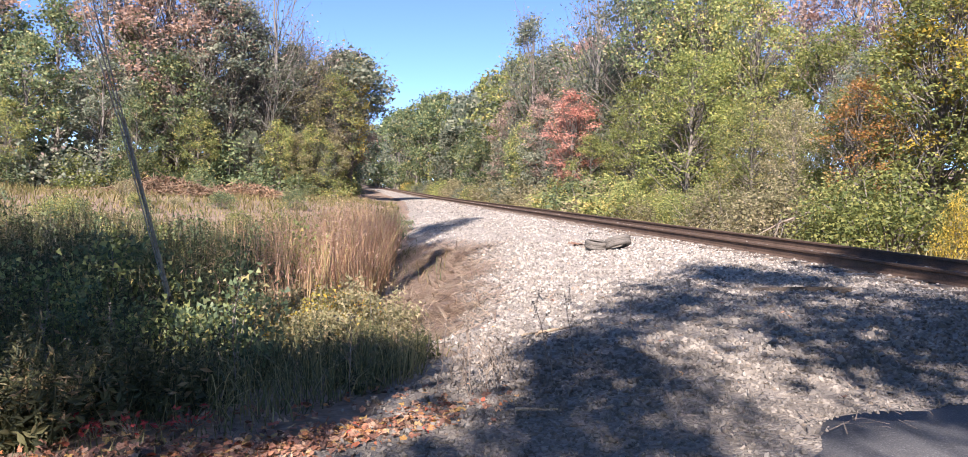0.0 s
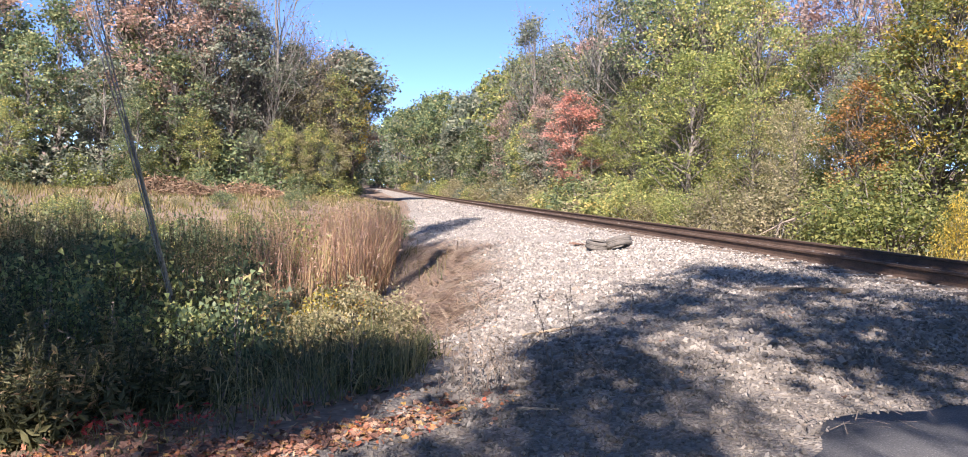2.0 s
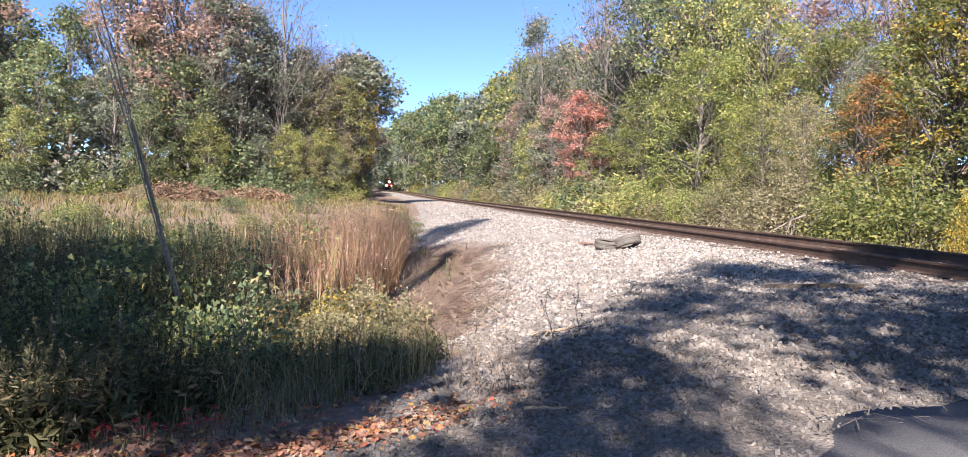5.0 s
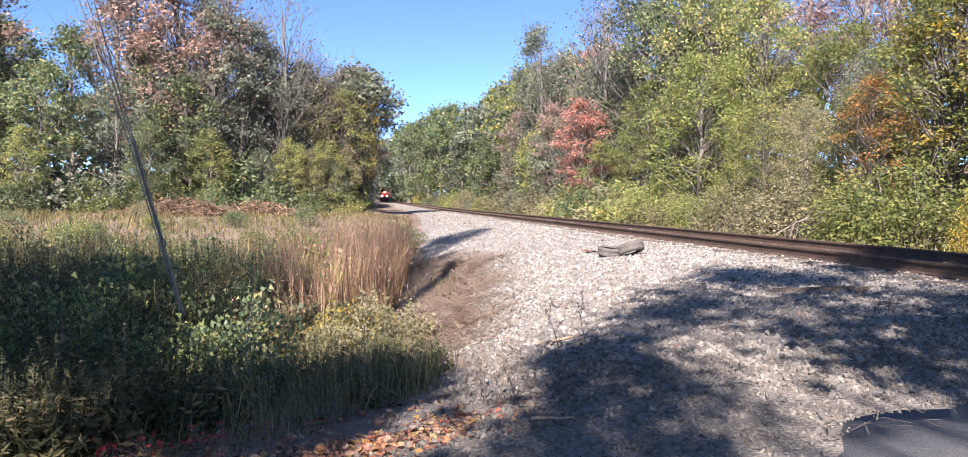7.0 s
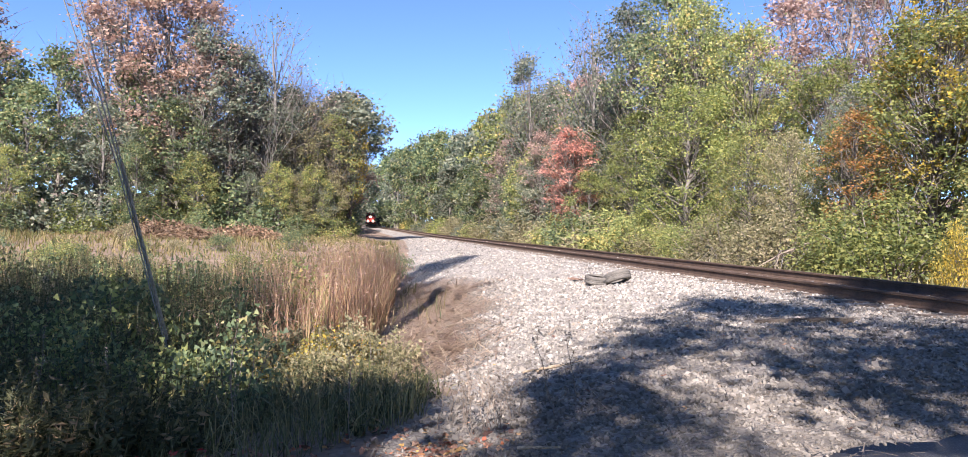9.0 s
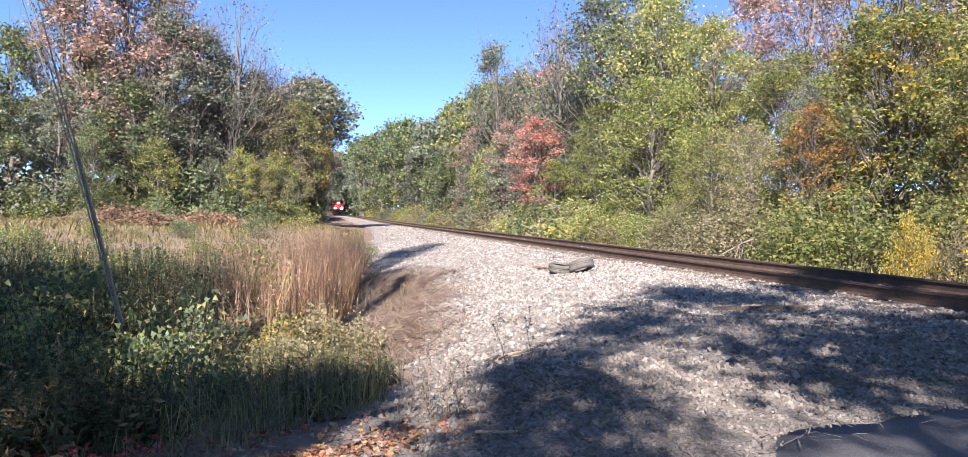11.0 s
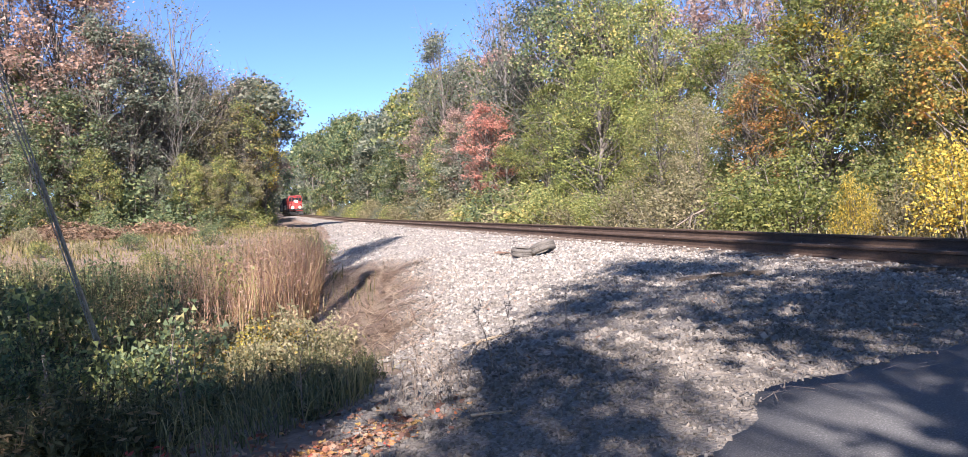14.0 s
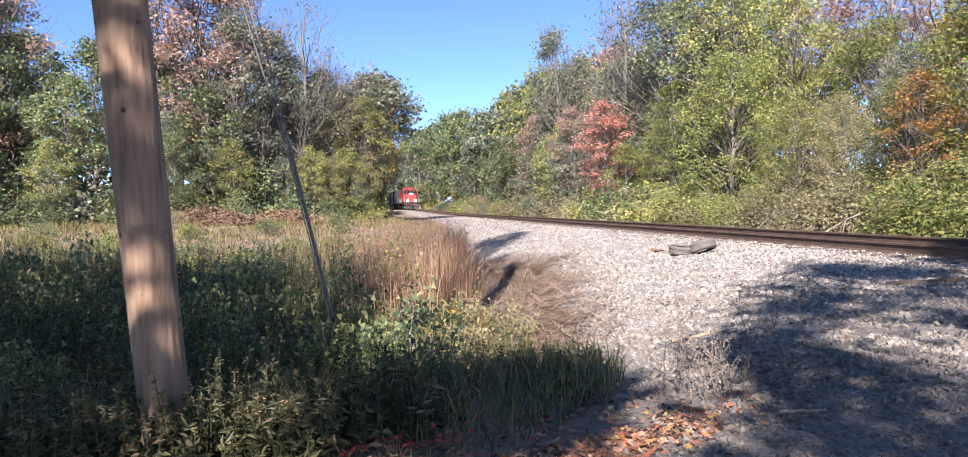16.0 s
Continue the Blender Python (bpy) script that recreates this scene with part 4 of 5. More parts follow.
def plant_field():
    r = np.random.default_rng(21)

    def clumpy(x, y, s=0.6):
        return np.array([noise.noise((a * s, b * s, 3.1)) for a, b in zip(x, y)])
    # pale grass of the field, coarser with distance
    V, F, base = [], [], 0
    for n, y0, y1, w, hh in ((5000, 12, 18, 0.006, 0.6), (26000, 17, 28, 0.009, 0.42), (24000, 28, 50, 0.018, 0.42), (16000, 7.4, 11, 0.006, 0.55)):
        x, y = scatter(r, n, -34, 3, y0, y1, lambda x, y: (x < ballast_edge(y) - 0.5) & (x > -0.52 * y - 4) & ((y > 11) | ((x > -0.7) & (x < 1.5))))
        v, f = blades(x, y, hh * r.uniform(0.3, 1.2, len(x)) * (0.75 + 0.9 * clumpy(x, y, 0.35)).clip(0.3, 1.3), r, w, 1.1)
        V.append(v), F.append(f + base)
        base += len(v)
    stuff("field_grass", np.concatenate(V), np.concatenate(F), STRAW, "dry straw-coloured grass covering the field", "grass")
    # russet tall grass by the stones
    V, F, base = [], [], 0
    for cx, cy, sx, sy, n, hh in ((0.3, 10.2, 0.5, 0.7, 900, 0.75), (0.35, 12.2, 0.65, 1.3, 4200, 1.25), (0.7, 15.5, 0.7, 1.6, 4000, 1.4), (1.1, 20.0, 0.6, 2.2, 2600, 1.2), (-0.6, 19.0, 0.9, 2.2, 1500, 0.95), (0.3, 11.4, 0.8, 1.4, 3000, 0.7)):
        # stems stand in tufts
        tx, ty = r.normal(cx, sx, n // 22), r.normal(cy, sy, n // 22)
        of = r.integers(0, n // 22, n)
        x, y = tx[of] + r.normal(0, 0.09, n), ty[of] + r.normal(0, 0.09, n)
        k = (x < np.interp(y, [8, 9.5, 11, 13, 17, 20, 24], [0.5, 0.85, 1.15, 1.4, 1.75, 2.0, 2.4])) & (y > 8.6)
        x, y, of = x[k], y[k], of[k]
        v, f = blades(x, y, hh * r.uniform(0.35, 1.2, len(x)) * r.uniform(0.7, 1.15, n // 22)[of], r, 0.0055, 0.38)
        V.append(v), F.append(f + base)
        base += len(v)
    v = np.concatenate(V)
    tips = v[4::5]
    tips = tips[tips[:, 2] > ground_z(tips[:, 0], tips[:, 1]) + 0.6]
    c = tips + r.normal(0, 0.03, (len(tips), 3)) * [1, 1, 2.2]
    lv, lf = leaf_cards(c, r.uniform(0.03, 0.075, len(c)), r, 0.2, 0.22)
    stuff("grass_plume", lv, lf, PLUME, "soft purple-tan seed plumes of tall grass", "grass")
    stuff("tall_russet_grass", np.concatenate(V), np.concatenate(F), RUSSET, "tall russet dry grass clumps beside the gravel", "grass")
    # dark leafy weeds
    x, y = scatter(r, 9000, -12, 1.6, 4.3, 20, lambda x, y: (x < ballast_edge(y) - 0.16 - 0.4 * smooth(7, 9, y)) & (x > -0.55 * y - 2) & (r.random(len(x)) < np.where(y < 13, 0.95, 0.5)) & ((x < -0.3) | (y < 7.6)) & ((y > 4.9) | (r.random(len(x)) < 0.45)))
    k = (clumpy(x, y) > -0.25) | (y < 8)
    x, y = x[k], y[k]
    hh = np.interp(y, [4.3, 5.2, 7, 12, 20], [0.18, 0.42, 0.8, 1.2, 0.95]) * r.uniform(0.6, 1.15, len(x)) * np.interp(x - ballast_edge(y), [-2.6, -1.5, -0.3], [1.0, 0.55, 0.3])
    px, py = r.uniform(-3.2, 0.1, 200), r.uniform(4.05, 4.8, 200)
    off = np.hypot(px - POLE_X, py - POLE_Y) > 0.2
    x, y, hh = np.concatenate([x, px[off]]), np.concatenate([y, py[off]]), np.concatenate([hh, r.uniform(0.2, 0.5, off.sum()) * (0.5 + 0.5 * smooth(3.7, 4.1, py[off]))])
    wx, wy = r.uniform(-2.1, -0.5, 300), r.uniform(3.75, 4.12, 300)
    off = np.hypot(wx - POLE_X, wy - POLE_Y) > 0.2
    x, y, hh = np.concatenate([x, wx[off]]), np.concatenate([y, wy[off]]), np.concatenate([hh, r.uniform(0.2, 0.4, off.sum())])
    qx, qy = r.uniform(-2.6, -0.2, 170), r.uniform(3.85, 4.4, 170)
    off = np.hypot(qx - POLE_X, qy - POLE_Y) > 0.2
    x, y, hh = np.concatenate([x, qx[off]]), np.concatenate([y, qy[off]]), np.concatenate([hh, r.uniform(0.35, 0.62, off.sum()) * (0.6 + 0.4 * smooth(3.75, 4.0, qy[off]))])
    v, f = weed_plants(x, y, hh, r, 0.068)
    stuff("leafy_weeds", v, f, WEED, "dense dark green leafy weeds in shade", "weeds")
    # short grass at the road's edge
    x, y = scatter(r, 11500, -5, 1.7, 3.5, 6.2, lambda x, y: x < ballast_edge(y) + 0.05 - 0.5 * (1 - smooth(3.75, 5, y)))
    v, f = blades(x, y, (0.08 + 0.2 * smooth(3.6, 4.6, y)) * r.uniform(0.35, 1.6, len(x)), r, 0.0036, 1.0)
    stuff("verge_grass", v, f, FRESH, "short green and yellow grass on the verge", "grass")
    # grass strip beyond the track
    x, y = scatter(r, 9000, 10.9, 15, 6, 60, lambda x, y: x > 10.9 + 0.6 * r.random(len(x)))
    v, f = blades(x, y, 0.3 * r.uniform(0.4, 1.5, len(x)), r, 0.014, 0.6)
    stuff("trackside_grass", v, f, FRESH, "low green grass strip beyond the track", "grass")


plant_field()


def lying(x, y, length, r, width, lift=0.02, tilt=0.12):
    """Dead straws lying about: thin slivers, two faces each."""
    n = len(x)
    a = r.random(n) * np.pi
    d = np.stack([np.cos(a), np.sin(a), r.normal(0, tilt, n)], 1) * (length * 0.5)[:, None]
    s = np.stack([-np.sin(a), np.cos(a), np.zeros(n)], 1) * width
    c = np.stack([x, y, ground_z(x, y) + lift + np.abs(d[:, 2]) + r.random(n) * 0.02], 1)
    v = np.stack([c - d - s, c - d + s, c + d + s * 0.5, c + d - s * 0.5], 1).reshape(-1, 3)
    return v, np.arange(4 * n).reshape(n, 4)


DEBRIS = leafy("dead_straw", [(0.0, (0.17, 0.11, 0.075)), (0.5, (0.34, 0.24, 0.165)), (1.0, (0.47, 0.38, 0.27))], 0.1, gain=1.2)
PALE = leafy("bleached_stalk", [(0.0, (0.30, 0.26, 0.20)), (1.0, (0.52, 0.47, 0.40))], 0.1, gain=1.1)
DEAD = leafy("dead_brush", [(0.0, (0.10, 0.062, 0.04)), (0.5, (0.20, 0.122, 0.075)), (1.0, (0.31, 0.205, 0.125))], 0.1, gain=1.15)
BRUSH = mottled("brush_wood", (0.12, 0.085, 0.055), (0.30, 0.21, 0.14), 4, 0.95, 40, 0.5)
TWIG = mottled("dead_wood", (0.13, 0.10, 0.08), (0.34, 0.28, 0.22), 4, 0.95, 40, 0.5)


def lay_debris():
    r = np.random.default_rng(61)
    n = 10000
    y = r.uniform(8.2, 19, n)
    x = ballast_edge(y) - 0.6 + r.normal(0, 0.55, n)
    v, f = lying(x, y, r.uniform(0.15, 0.7, n), r, 0.008)
    stuff("washed_debris", v, f, DEBRIS, "washed-up tan straw and twigs beside the gravel", "plant debris")
    x, y = r.uniform(1.2, 8, 900), 3.0 + 6.5 * r.random(900) ** 1.4
    k = x > ballast_edge(y)
    v, f = lying(x[k], y[k], r.uniform(0.04, 0.2, k.sum()), r, 0.004, 0.035)
    stuff("gravel_twigs", v, f, TWIG, "dark twigs and bark bits on gravel", "plant debris")
    n = 420
    x, y = r.normal(13.2, 0.5, n), r.normal(23.5, 1.6, n)
    v, f = lying(x, y, r.uniform(0.5, 1.6, n), r, 0.009, 0.06, 0.35)
    stuff("bleached_stalks", v, f, PALE, "heap of bleached dead stalks beyond the track", "plant debris")


def weed_bushes():
    """Bushy weeds that stand out of the rest."""
    r = np.random.default_rng(71)
    for k in range(46):
        y = r.uniform(5.6, 16)
        x = r.uniform(-0.48 * y - 1.2, min(float(ballast_edge(y)) - 1.0, 0.2))
        if math.hypot(x - POLE_X, y - POLE_Y) < 0.5:
            continue
        ob = plant("weed_bush", ("branchwork", "foliage"), TUFT[k % 4], x, y, r.uniform(0.34, 0.56) * (0.65 + 0.35 * float(smooth(5, 9, y))), r.uniform(0, 360), "green" if k % 3 else "olive",
                   "bushy dark green weed in the shaded field", "weed", "bushy weeds of the field", None, 0.75)
    for k in range(30):
        y = r.uniform(13, 38)
        x = r.uniform(-0.45 * y, -1.0)
        plant("weed_bush", ("branchwork", "foliage"), TUFT[k % 4], x, y, r.uniform(0.22, 0.42), r.uniform(0, 360), ("green", "olive", "tan")[k % 3],
              "bushy weed among dry field grass", "weed", "bushy weeds of the field", None, 0.9)
    for x, y, q in ((1.15, 8.5, 0.24), (0.6, 8.8, 0.3), (1.35, 9.4, 0.24), (0.2, 9.3, 0.3), (0.9, 9.9, 0.28), (-0.2, 8.6, 0.3), (0.75, 9.3, 0.3), (0.3, 10.2, 0.3), (1.2, 9.0, 0.2)):
        plant("weed_bush", ("branchwork", "foliage"), TUFT[int(r.integers(4))], x, y, q, r.uniform(0, 360), "tan", "tan and olive weed under russet grass", "weed", "bushy weeds of the field", None, 0.9)
    for k in range(16):
        x, y = r.uniform(-0.5, 0.95), r.uniform(7.9, 9.8)
        plant("weed_bush", ("branchwork", "foliage"), TUFT[k % 4], x, y, r.uniform(0.16, 0.27), r.uniform(0, 360), ("tan", "amber", "tan", "yellow")[k % 4],
              "yellowing weed at the foot of russet grass", "weed", "bushy weeds of the field", None, 0.9)
    for x, y in ((1.9, 22.5), (2.1, 24.2)):
        plant("weed_bush", ("branchwork", "foliage"), TUFT[int(r.integers(4))], x, y, 0.32, r.uniform(0, 360), "green", "green weed at the gravel's edge", "weed", "bushy weeds of the field", None, 1.0)


def branch_heap(name, x, y, rx, ry, h, n, mat, label, seed, thick=0.02):
    r = np.random.default_rng(seed)
    heap = tagged(new(name), label, "branch heap")
    heap.location = resting(x, y)
    paths = []
    for _ in range(n):
        a, q = r.random() * 6.283, math.sqrt(r.random())
        c = np.array([rx * q * math.cos(a), ry * q * math.sin(a), h * (1 - q * q) * r.random()])
        d = r.normal(size=3) * [1, 1, 0.35]
        d *= r.uniform(0.3, 0.9) / np.linalg.norm(d)
        p = np.stack([c - d, c + r.normal(0, 0.08, 3), c + d])
        p[:, 2] = np.maximum(p[:, 2], 0.0)
        paths.append((p, np.array([thick, thick * 0.8, thick * 0.3]) * r.uniform(0.4, 1.3)))
    v, f = tubes(paths, 4)
    part("branchwork", np_mesh("branchwork", v, f, mat, True), None, heap)
    n = n * 7
    a, q = r.random(n) * 6.283, np.sqrt(r.random(n))
    pos = np.stack([rx * q * np.cos(a), ry * q * np.sin(a), h * (1 - q * q) * r.random(n) ** 0.6], 1)
    v, f = leaf_cards(pos, 0.16 * r.uniform(0.6, 1.3, n), r)
    tagged(part("dead_leaf_cover", np_mesh("dead_leaf_cover", v, f, DEAD), None, heap), kind="stuff")
    return heap


def dead_limb():
    """An uprooted tangle of bare limbs at the foot of the trees."""
    r = np.random.default_rng(81)
    limb = tagged(new("fallen_limb"), "tangle of bare fallen limbs among brambles", "fallen limb")
    limb.location = resting(13.5, 18.4)
    big = np.array([[-1.3, 0.9, 0.3], [-0.7, 0.6, 0.7], [0.0, 0.2, 1.05], [0.45, 0.0, 1.2]])
    v, f = tubes([(big, np.array([0.015, 0.03, 0.035, 0.03]))], 8)
    part("main_limb", np_mesh("main_limb", v, f, TWIG, True), None, limb)
    for k in range(16):
        b = big[r.integers(1, 4)] + r.normal(0, 0.06, 3)
        e = b + np.array([r.normal(0.1, 0.5), r.normal(0, 0.35), -abs(r.normal(0.75, 0.3))])
        e[2] = max(e[2], 0.02)
        v, f = tubes([(np.stack([b, (b + e) / 2 + r.normal(0, 0.12, 3), e]), np.array([0.018, 0.013, 0.005]))], 5)
        part("branch", np_mesh("branch", v, f, BARK_PALE if k % 2 else TWIG, True), None, limb)


def weed_stalk(x, y, h, seed):
    """A dry upright stalk with side twigs and dried heads."""
    r = np.random.default_rng(seed)
    ob = tagged(new("dry_weed_stalk"), "thin dry brown weed stalk standing in gravel", "weed stalk", "dry stalks in the gravel")
    ob.location = resting(x, y)
    t = np.linspace(0, 1, 6)[:, None]
    p = np.concatenate([r.normal(0, 0.01, (6, 2)) + t * r.normal(0, 0.05, 2), t * h], 1)
    paths = [(p, 0.0045 * (1 - 0.6 * t[:, 0]))]
    for k in range(7):
        b = p[2 + k % 4] + [0, 0, r.uniform(-0.03, 0.03)]
        e = b + np.array([r.normal(0, 0.04), r.normal(0, 0.04), r.uniform(0.04, 0.1)])
        paths.append((np.stack([b, (b + e) / 2, e]), np.array([0.0025, 0.002, 0.0015])))
    v, f = tubes(paths[:1], 5)
    part("stalk", np_mesh("stalk", v, f, TWIG, True), None, ob)
    bv, bf = tubes(paths[1:], 4)
    c = np.array([q[-1] for q, _ in paths] * 3) + r.normal(0, 0.012, (len(paths) * 3, 3))
    v, f = leaf_cards(c, np.full(len(c), 0.022), r)
    tagged(part("seed_head", np_mesh("seed_head", np.concatenate([v, bv]), np.concatenate([f, bf + len(v)]), TWIG), None, ob), kind="stuff")


lay_debris()
weed_bushes()
branch_heap("brush_pile", -9.3, 40.0, 2.9, 1.4, 0.95, 300, BRUSH, "low brown pile of cut brush in the field", 11, 0.018)
branch_heap("brush_pile", -5.6, 42.0, 2.6, 1.2, 0.85, 230, BRUSH, "low reddish brush pile at the field's end", 12, 0.018)
dead_limb()
_r = np.random.default_rng(5)
for _k in range(16):
    weed_stalk(1.85 + _r.normal(0, 0.2), 4.45 + _r.normal(0, 0.14), _r.uniform(0.2, 0.42), 100 + _k)
for _x, _y, _h in ((2.25, 4.9, 0.5), (2.45, 4.85, 0.48), (3.3, 6.0, 0.42), (1.6, 4.2, 0.3), (1.45, 5.3, 0.35), (0.9, 4.4, 0.5), (0.2, 4.6, 0.6), (-0.6, 4.8, 0.55), (-1.0, 5.0, 0.7)):
    weed_stalk(_x, _y, _h, int(_x * 100) + 900)


# ---- fallen leaves ----
def fallen_leaf_mesh(seed):
    """A lobed, curled leaf with a short stem, about 0.1 across."""
    r = np.random.default_rng(seed)
    k = 14
    a = np.linspace(0, 2 * np.pi, k, endpoint=False)
    q = 0.05 * (0.62 + 0.38 * np.abs(np.cos(a * 2.5))) * r.uniform(0.85, 1.15, k)
    z = 0.012 * np.cos(a * r.integers(1, 4) + r.random() * 6) + r.normal(0, 0.003, k) + 0.006
    rim = np.stack([q * np.cos(a), q * np.sin(a) * 0.8, z], 1)
    v = np.concatenate([[[0, 0, 0.004]], rim, [[0.055, 0.002, 0.01], [0.095, 0.004, 0.022], [0.055, -0.002, 0.01]]])
    f = np.array([[0, 1 + i, 1 + (i + 1) % k] for i in range(k)] + [[k + 1, k + 2, k + 3]])
    return np_mesh("fallen_leaf", v, f, LITTER)


LITTER, n_, l_, b_ = material("fallen_leaf", 0.75)
info_ = n_.new("ShaderNodeObjectInfo")
geo_ = n_.new("ShaderNodeNewGeometry")
add_ = n_.new("ShaderNodeMath")
add_.operation = "ADD"
l_.new(info_.outputs["Random"], add_.inputs[0])
l_.new(geo_.outputs["Random Per Island"], add_.inputs[1])
fr_ = n_.new("ShaderNodeMath")
fr_.operation = "FRACT"
l_.new(add_.outputs[0], fr_.inputs[0])
tone_ = ramp(n_, l_, fr_.outputs[0], [(0.0, (0.10, 0.06, 0.045)), (0.3, (0.24, 0.12, 0.08)), (0.5, (0.38, 0.16, 0.09)), (0.7, (0.46, 0.30, 0.20)), (0.88, (0.48, 0.30, 0.09)), (1.0, (0.38, 0.07, 0.05))])
spot_ = noise_tex(n_, l_, 60, 3)
l_.new(mixed(n_, l_, ramp(n_, l_, spot_, [(0.55, (0, 0, 0)), (0.75, (0.7, 0.7, 0.7))]), tone_, (0.10, 0.06, 0.04)), b_.inputs["Base Color"])


def build_litter():
    r = np.random.default_rng(41)
    litter = tagged(new("leaf_litter"), "orange, red and brown fallen leaves along the road's edge", "fallen leaves")
    forms = [fallen_leaf_mesh(500 + k) for k in range(6)]

    def place(n):
        x = np.where(r.random(n) < 0.75, r.uniform(-1.6, 1.5, n), r.uniform(-3.6, 1.9, n))
        y = np.interp(x, [-3.6, 0.4, 1.2, 1.9], [3.3, 3.42, 3.72, 4.25]) + r.normal(0, 0.13, n) + np.where(r.random(n) < 0.15, r.uniform(0, 0.9, n), 0)
        return x, y
    x, y = place(260)
    x = np.where((x > 0.6) & (np.arange(260) % 2 > 0), x - 1.4, x)
    for k in range(260):
        ob = new("fallen_leaf", forms[k % 6])
        ob.parent = litter
        ob.matrix_basis = Matrix.Translation(resting(x[k], y[k], 0.018 + 0.02 * r.random())) @ pose(0, 0, 0, r.normal(0, 22), r.normal(0, 22), r.uniform(0, 360)) @ Matrix.Scale(r.uniform(0.35, 0.62), 4)
    V, F, base = [], [], 0
    x, y = place(2600)
    xg, yg = r.uniform(0.8, 8, 90), r.uniform(3.5, 9, 90)
    x, y = np.concatenate([x, xg]), np.concatenate([y, yg])
    protos = [(np.array([v.co for v in me.vertices]), np.array([list(p.vertices) for p in me.polygons])) for me in forms]
    for k in range(len(x)):
        v, f = protos[k % 6]
        m = np.array((Euler((r.normal(0, 0.28), r.normal(0, 0.28), r.uniform(0, 6.28)))).to_matrix())
        V.append(v @ m.T * r.uniform(0.3, 0.58) + resting(x[k], y[k], 0.01 + 0.016 * r.random()))
        F.append(f + base)
        base += len(v)
    rest = new("small_leaves", np_mesh("small_leaves", np.concatenate(V), np.concatenate(F), LITTER))
    rest.parent = litter
    tagged(rest, kind="stuff")


def creeper(x, y, seed):
    r = np.random.default_rng(seed)
    ob = tagged(new("creeper_seedling"), "small creeper with crimson leaves on the verge", "creeper", "crimson creepers on the verge")
    ob.location = resting(x, y)
    c = np.stack([r.normal(0, 0.06, 26), r.normal(0, 0.05, 26), r.uniform(0.03, 0.13, 26)], 1)
    v, f = tubes([(np.stack([[0, 0, -0.02], q * [0.5, 0.5, 0.6], q]), np.array([0.003, 0.002, 0.001])) for q in c], 4)
    part("vine", np_mesh("vine", v, f, TWIG, True), None, ob)
    v, f = leaf_cards(c, 0.042 * r.uniform(0.6, 1.3, 26), r, 0.2, 0.5)
    tagged(part("leafage", np_mesh("leafage", v, f, CRIMSON), None, ob), kind="stuff")


CRIMSON = leafy("crimson_leaf", [(0.0, (0.30, 0.04, 0.04)), (1.0, (0.50, 0.09, 0.08))], 0.35, gain=1.1)


# ---- ballast ----
def dirt_and_shade(nodes, links, bsdf):
    """Road dirt worked into the stones on the strip beside the road, with part of the shade there put into their
    colour, fading towards the clean ballast.
    """
    was = bsdf.inputs["Base Color"].links[0].from_socket
    tc = nodes.new("ShaderNodeTexCoord")
    sep = nodes.new("ShaderNodeSeparateXYZ")
    links.new(tc.outputs["Object"], sep.inputs["Vector"])
    n = noise_tex(nodes, links, 1.1, 5)
    add = nodes.new("ShaderNodeMath")
    add.operation = "MULTIPLY_ADD"
    links.new(n, add.inputs[0])
    add.inputs[1].default_value = 7.0
    links.new(sep.outputs["Y"], add.inputs[2])
    fade = nodes.new("ShaderNodeMapRange")
    fade.inputs["From Min"].default_value, fade.inputs["From Max"].default_value = 7.0, 13.5
    fade.inputs["To Min"].default_value, fade.inputs["To Max"].default_value = 0.62, 0.0
    links.new(add.outputs[0], fade.inputs["Value"])
    # grey-brown that stands for dirt and for tree shade on the near stones
    links.new(mixed(nodes, links, fade.outputs["Result"], was, (0.15, 0.13, 0.108)), bsdf.inputs["Base Color"])


STONE_M, n_, l_, b_ = material("limestone", 0.9)
geo_ = n_.new("ShaderNodeNewGeometry")
info_ = n_.new("ShaderNodeObjectInfo")
add_ = n_.new("ShaderNodeMath")
add_.operation = "ADD"
l_.new(geo_.outputs["Random Per Island"], add_.inputs[0])
l_.new(info_.outputs["Random"], add_.inputs[1])
fr_ = n_.new("ShaderNodeMath")
fr_.operation = "FRACT"
l_.new(add_.outputs[0], fr_.inputs[0])
tone_ = ramp(n_, l_, fr_.outputs[0], [(0.0, (0.062, 0.055, 0.05)), (0.3, (0.162, 0.147, 0.13)), (0.65, (0.295, 0.268, 0.232)), (0.93, (0.52, 0.48, 0.42)), (1.0, (0.27, 0.19, 0.13))])
grain_ = noise_tex(n_, l_, 45, 4)
l_.new(mixed(n_, l_, ramp(n_, l_, grain_, [(0.35, (0, 0, 0)), (0.75, (0.5, 0.5, 0.5))]), tone_, (0.36, 0.328, 0.285)), b_.inputs["Base Color"])
dirt_and_shade(n_, l_, b_)
bump(n_, l_, b_, grain_, 0.5, 0.006)
GRIT, n_, l_, b_ = material("stone_grit", 0.95)
tc_ = n_.new("ShaderNodeTexCoord")
vo_ = n_.new("ShaderNodeTexVoronoi")
vo_.inputs["Scale"].default_value = 48
l_.new(tc_.outputs["Object"], vo_.inputs["Vector"])
sep_ = n_.new("ShaderNodeSeparateColor")
l_.new(vo_.outputs["Color"], sep_.inputs["Color"])
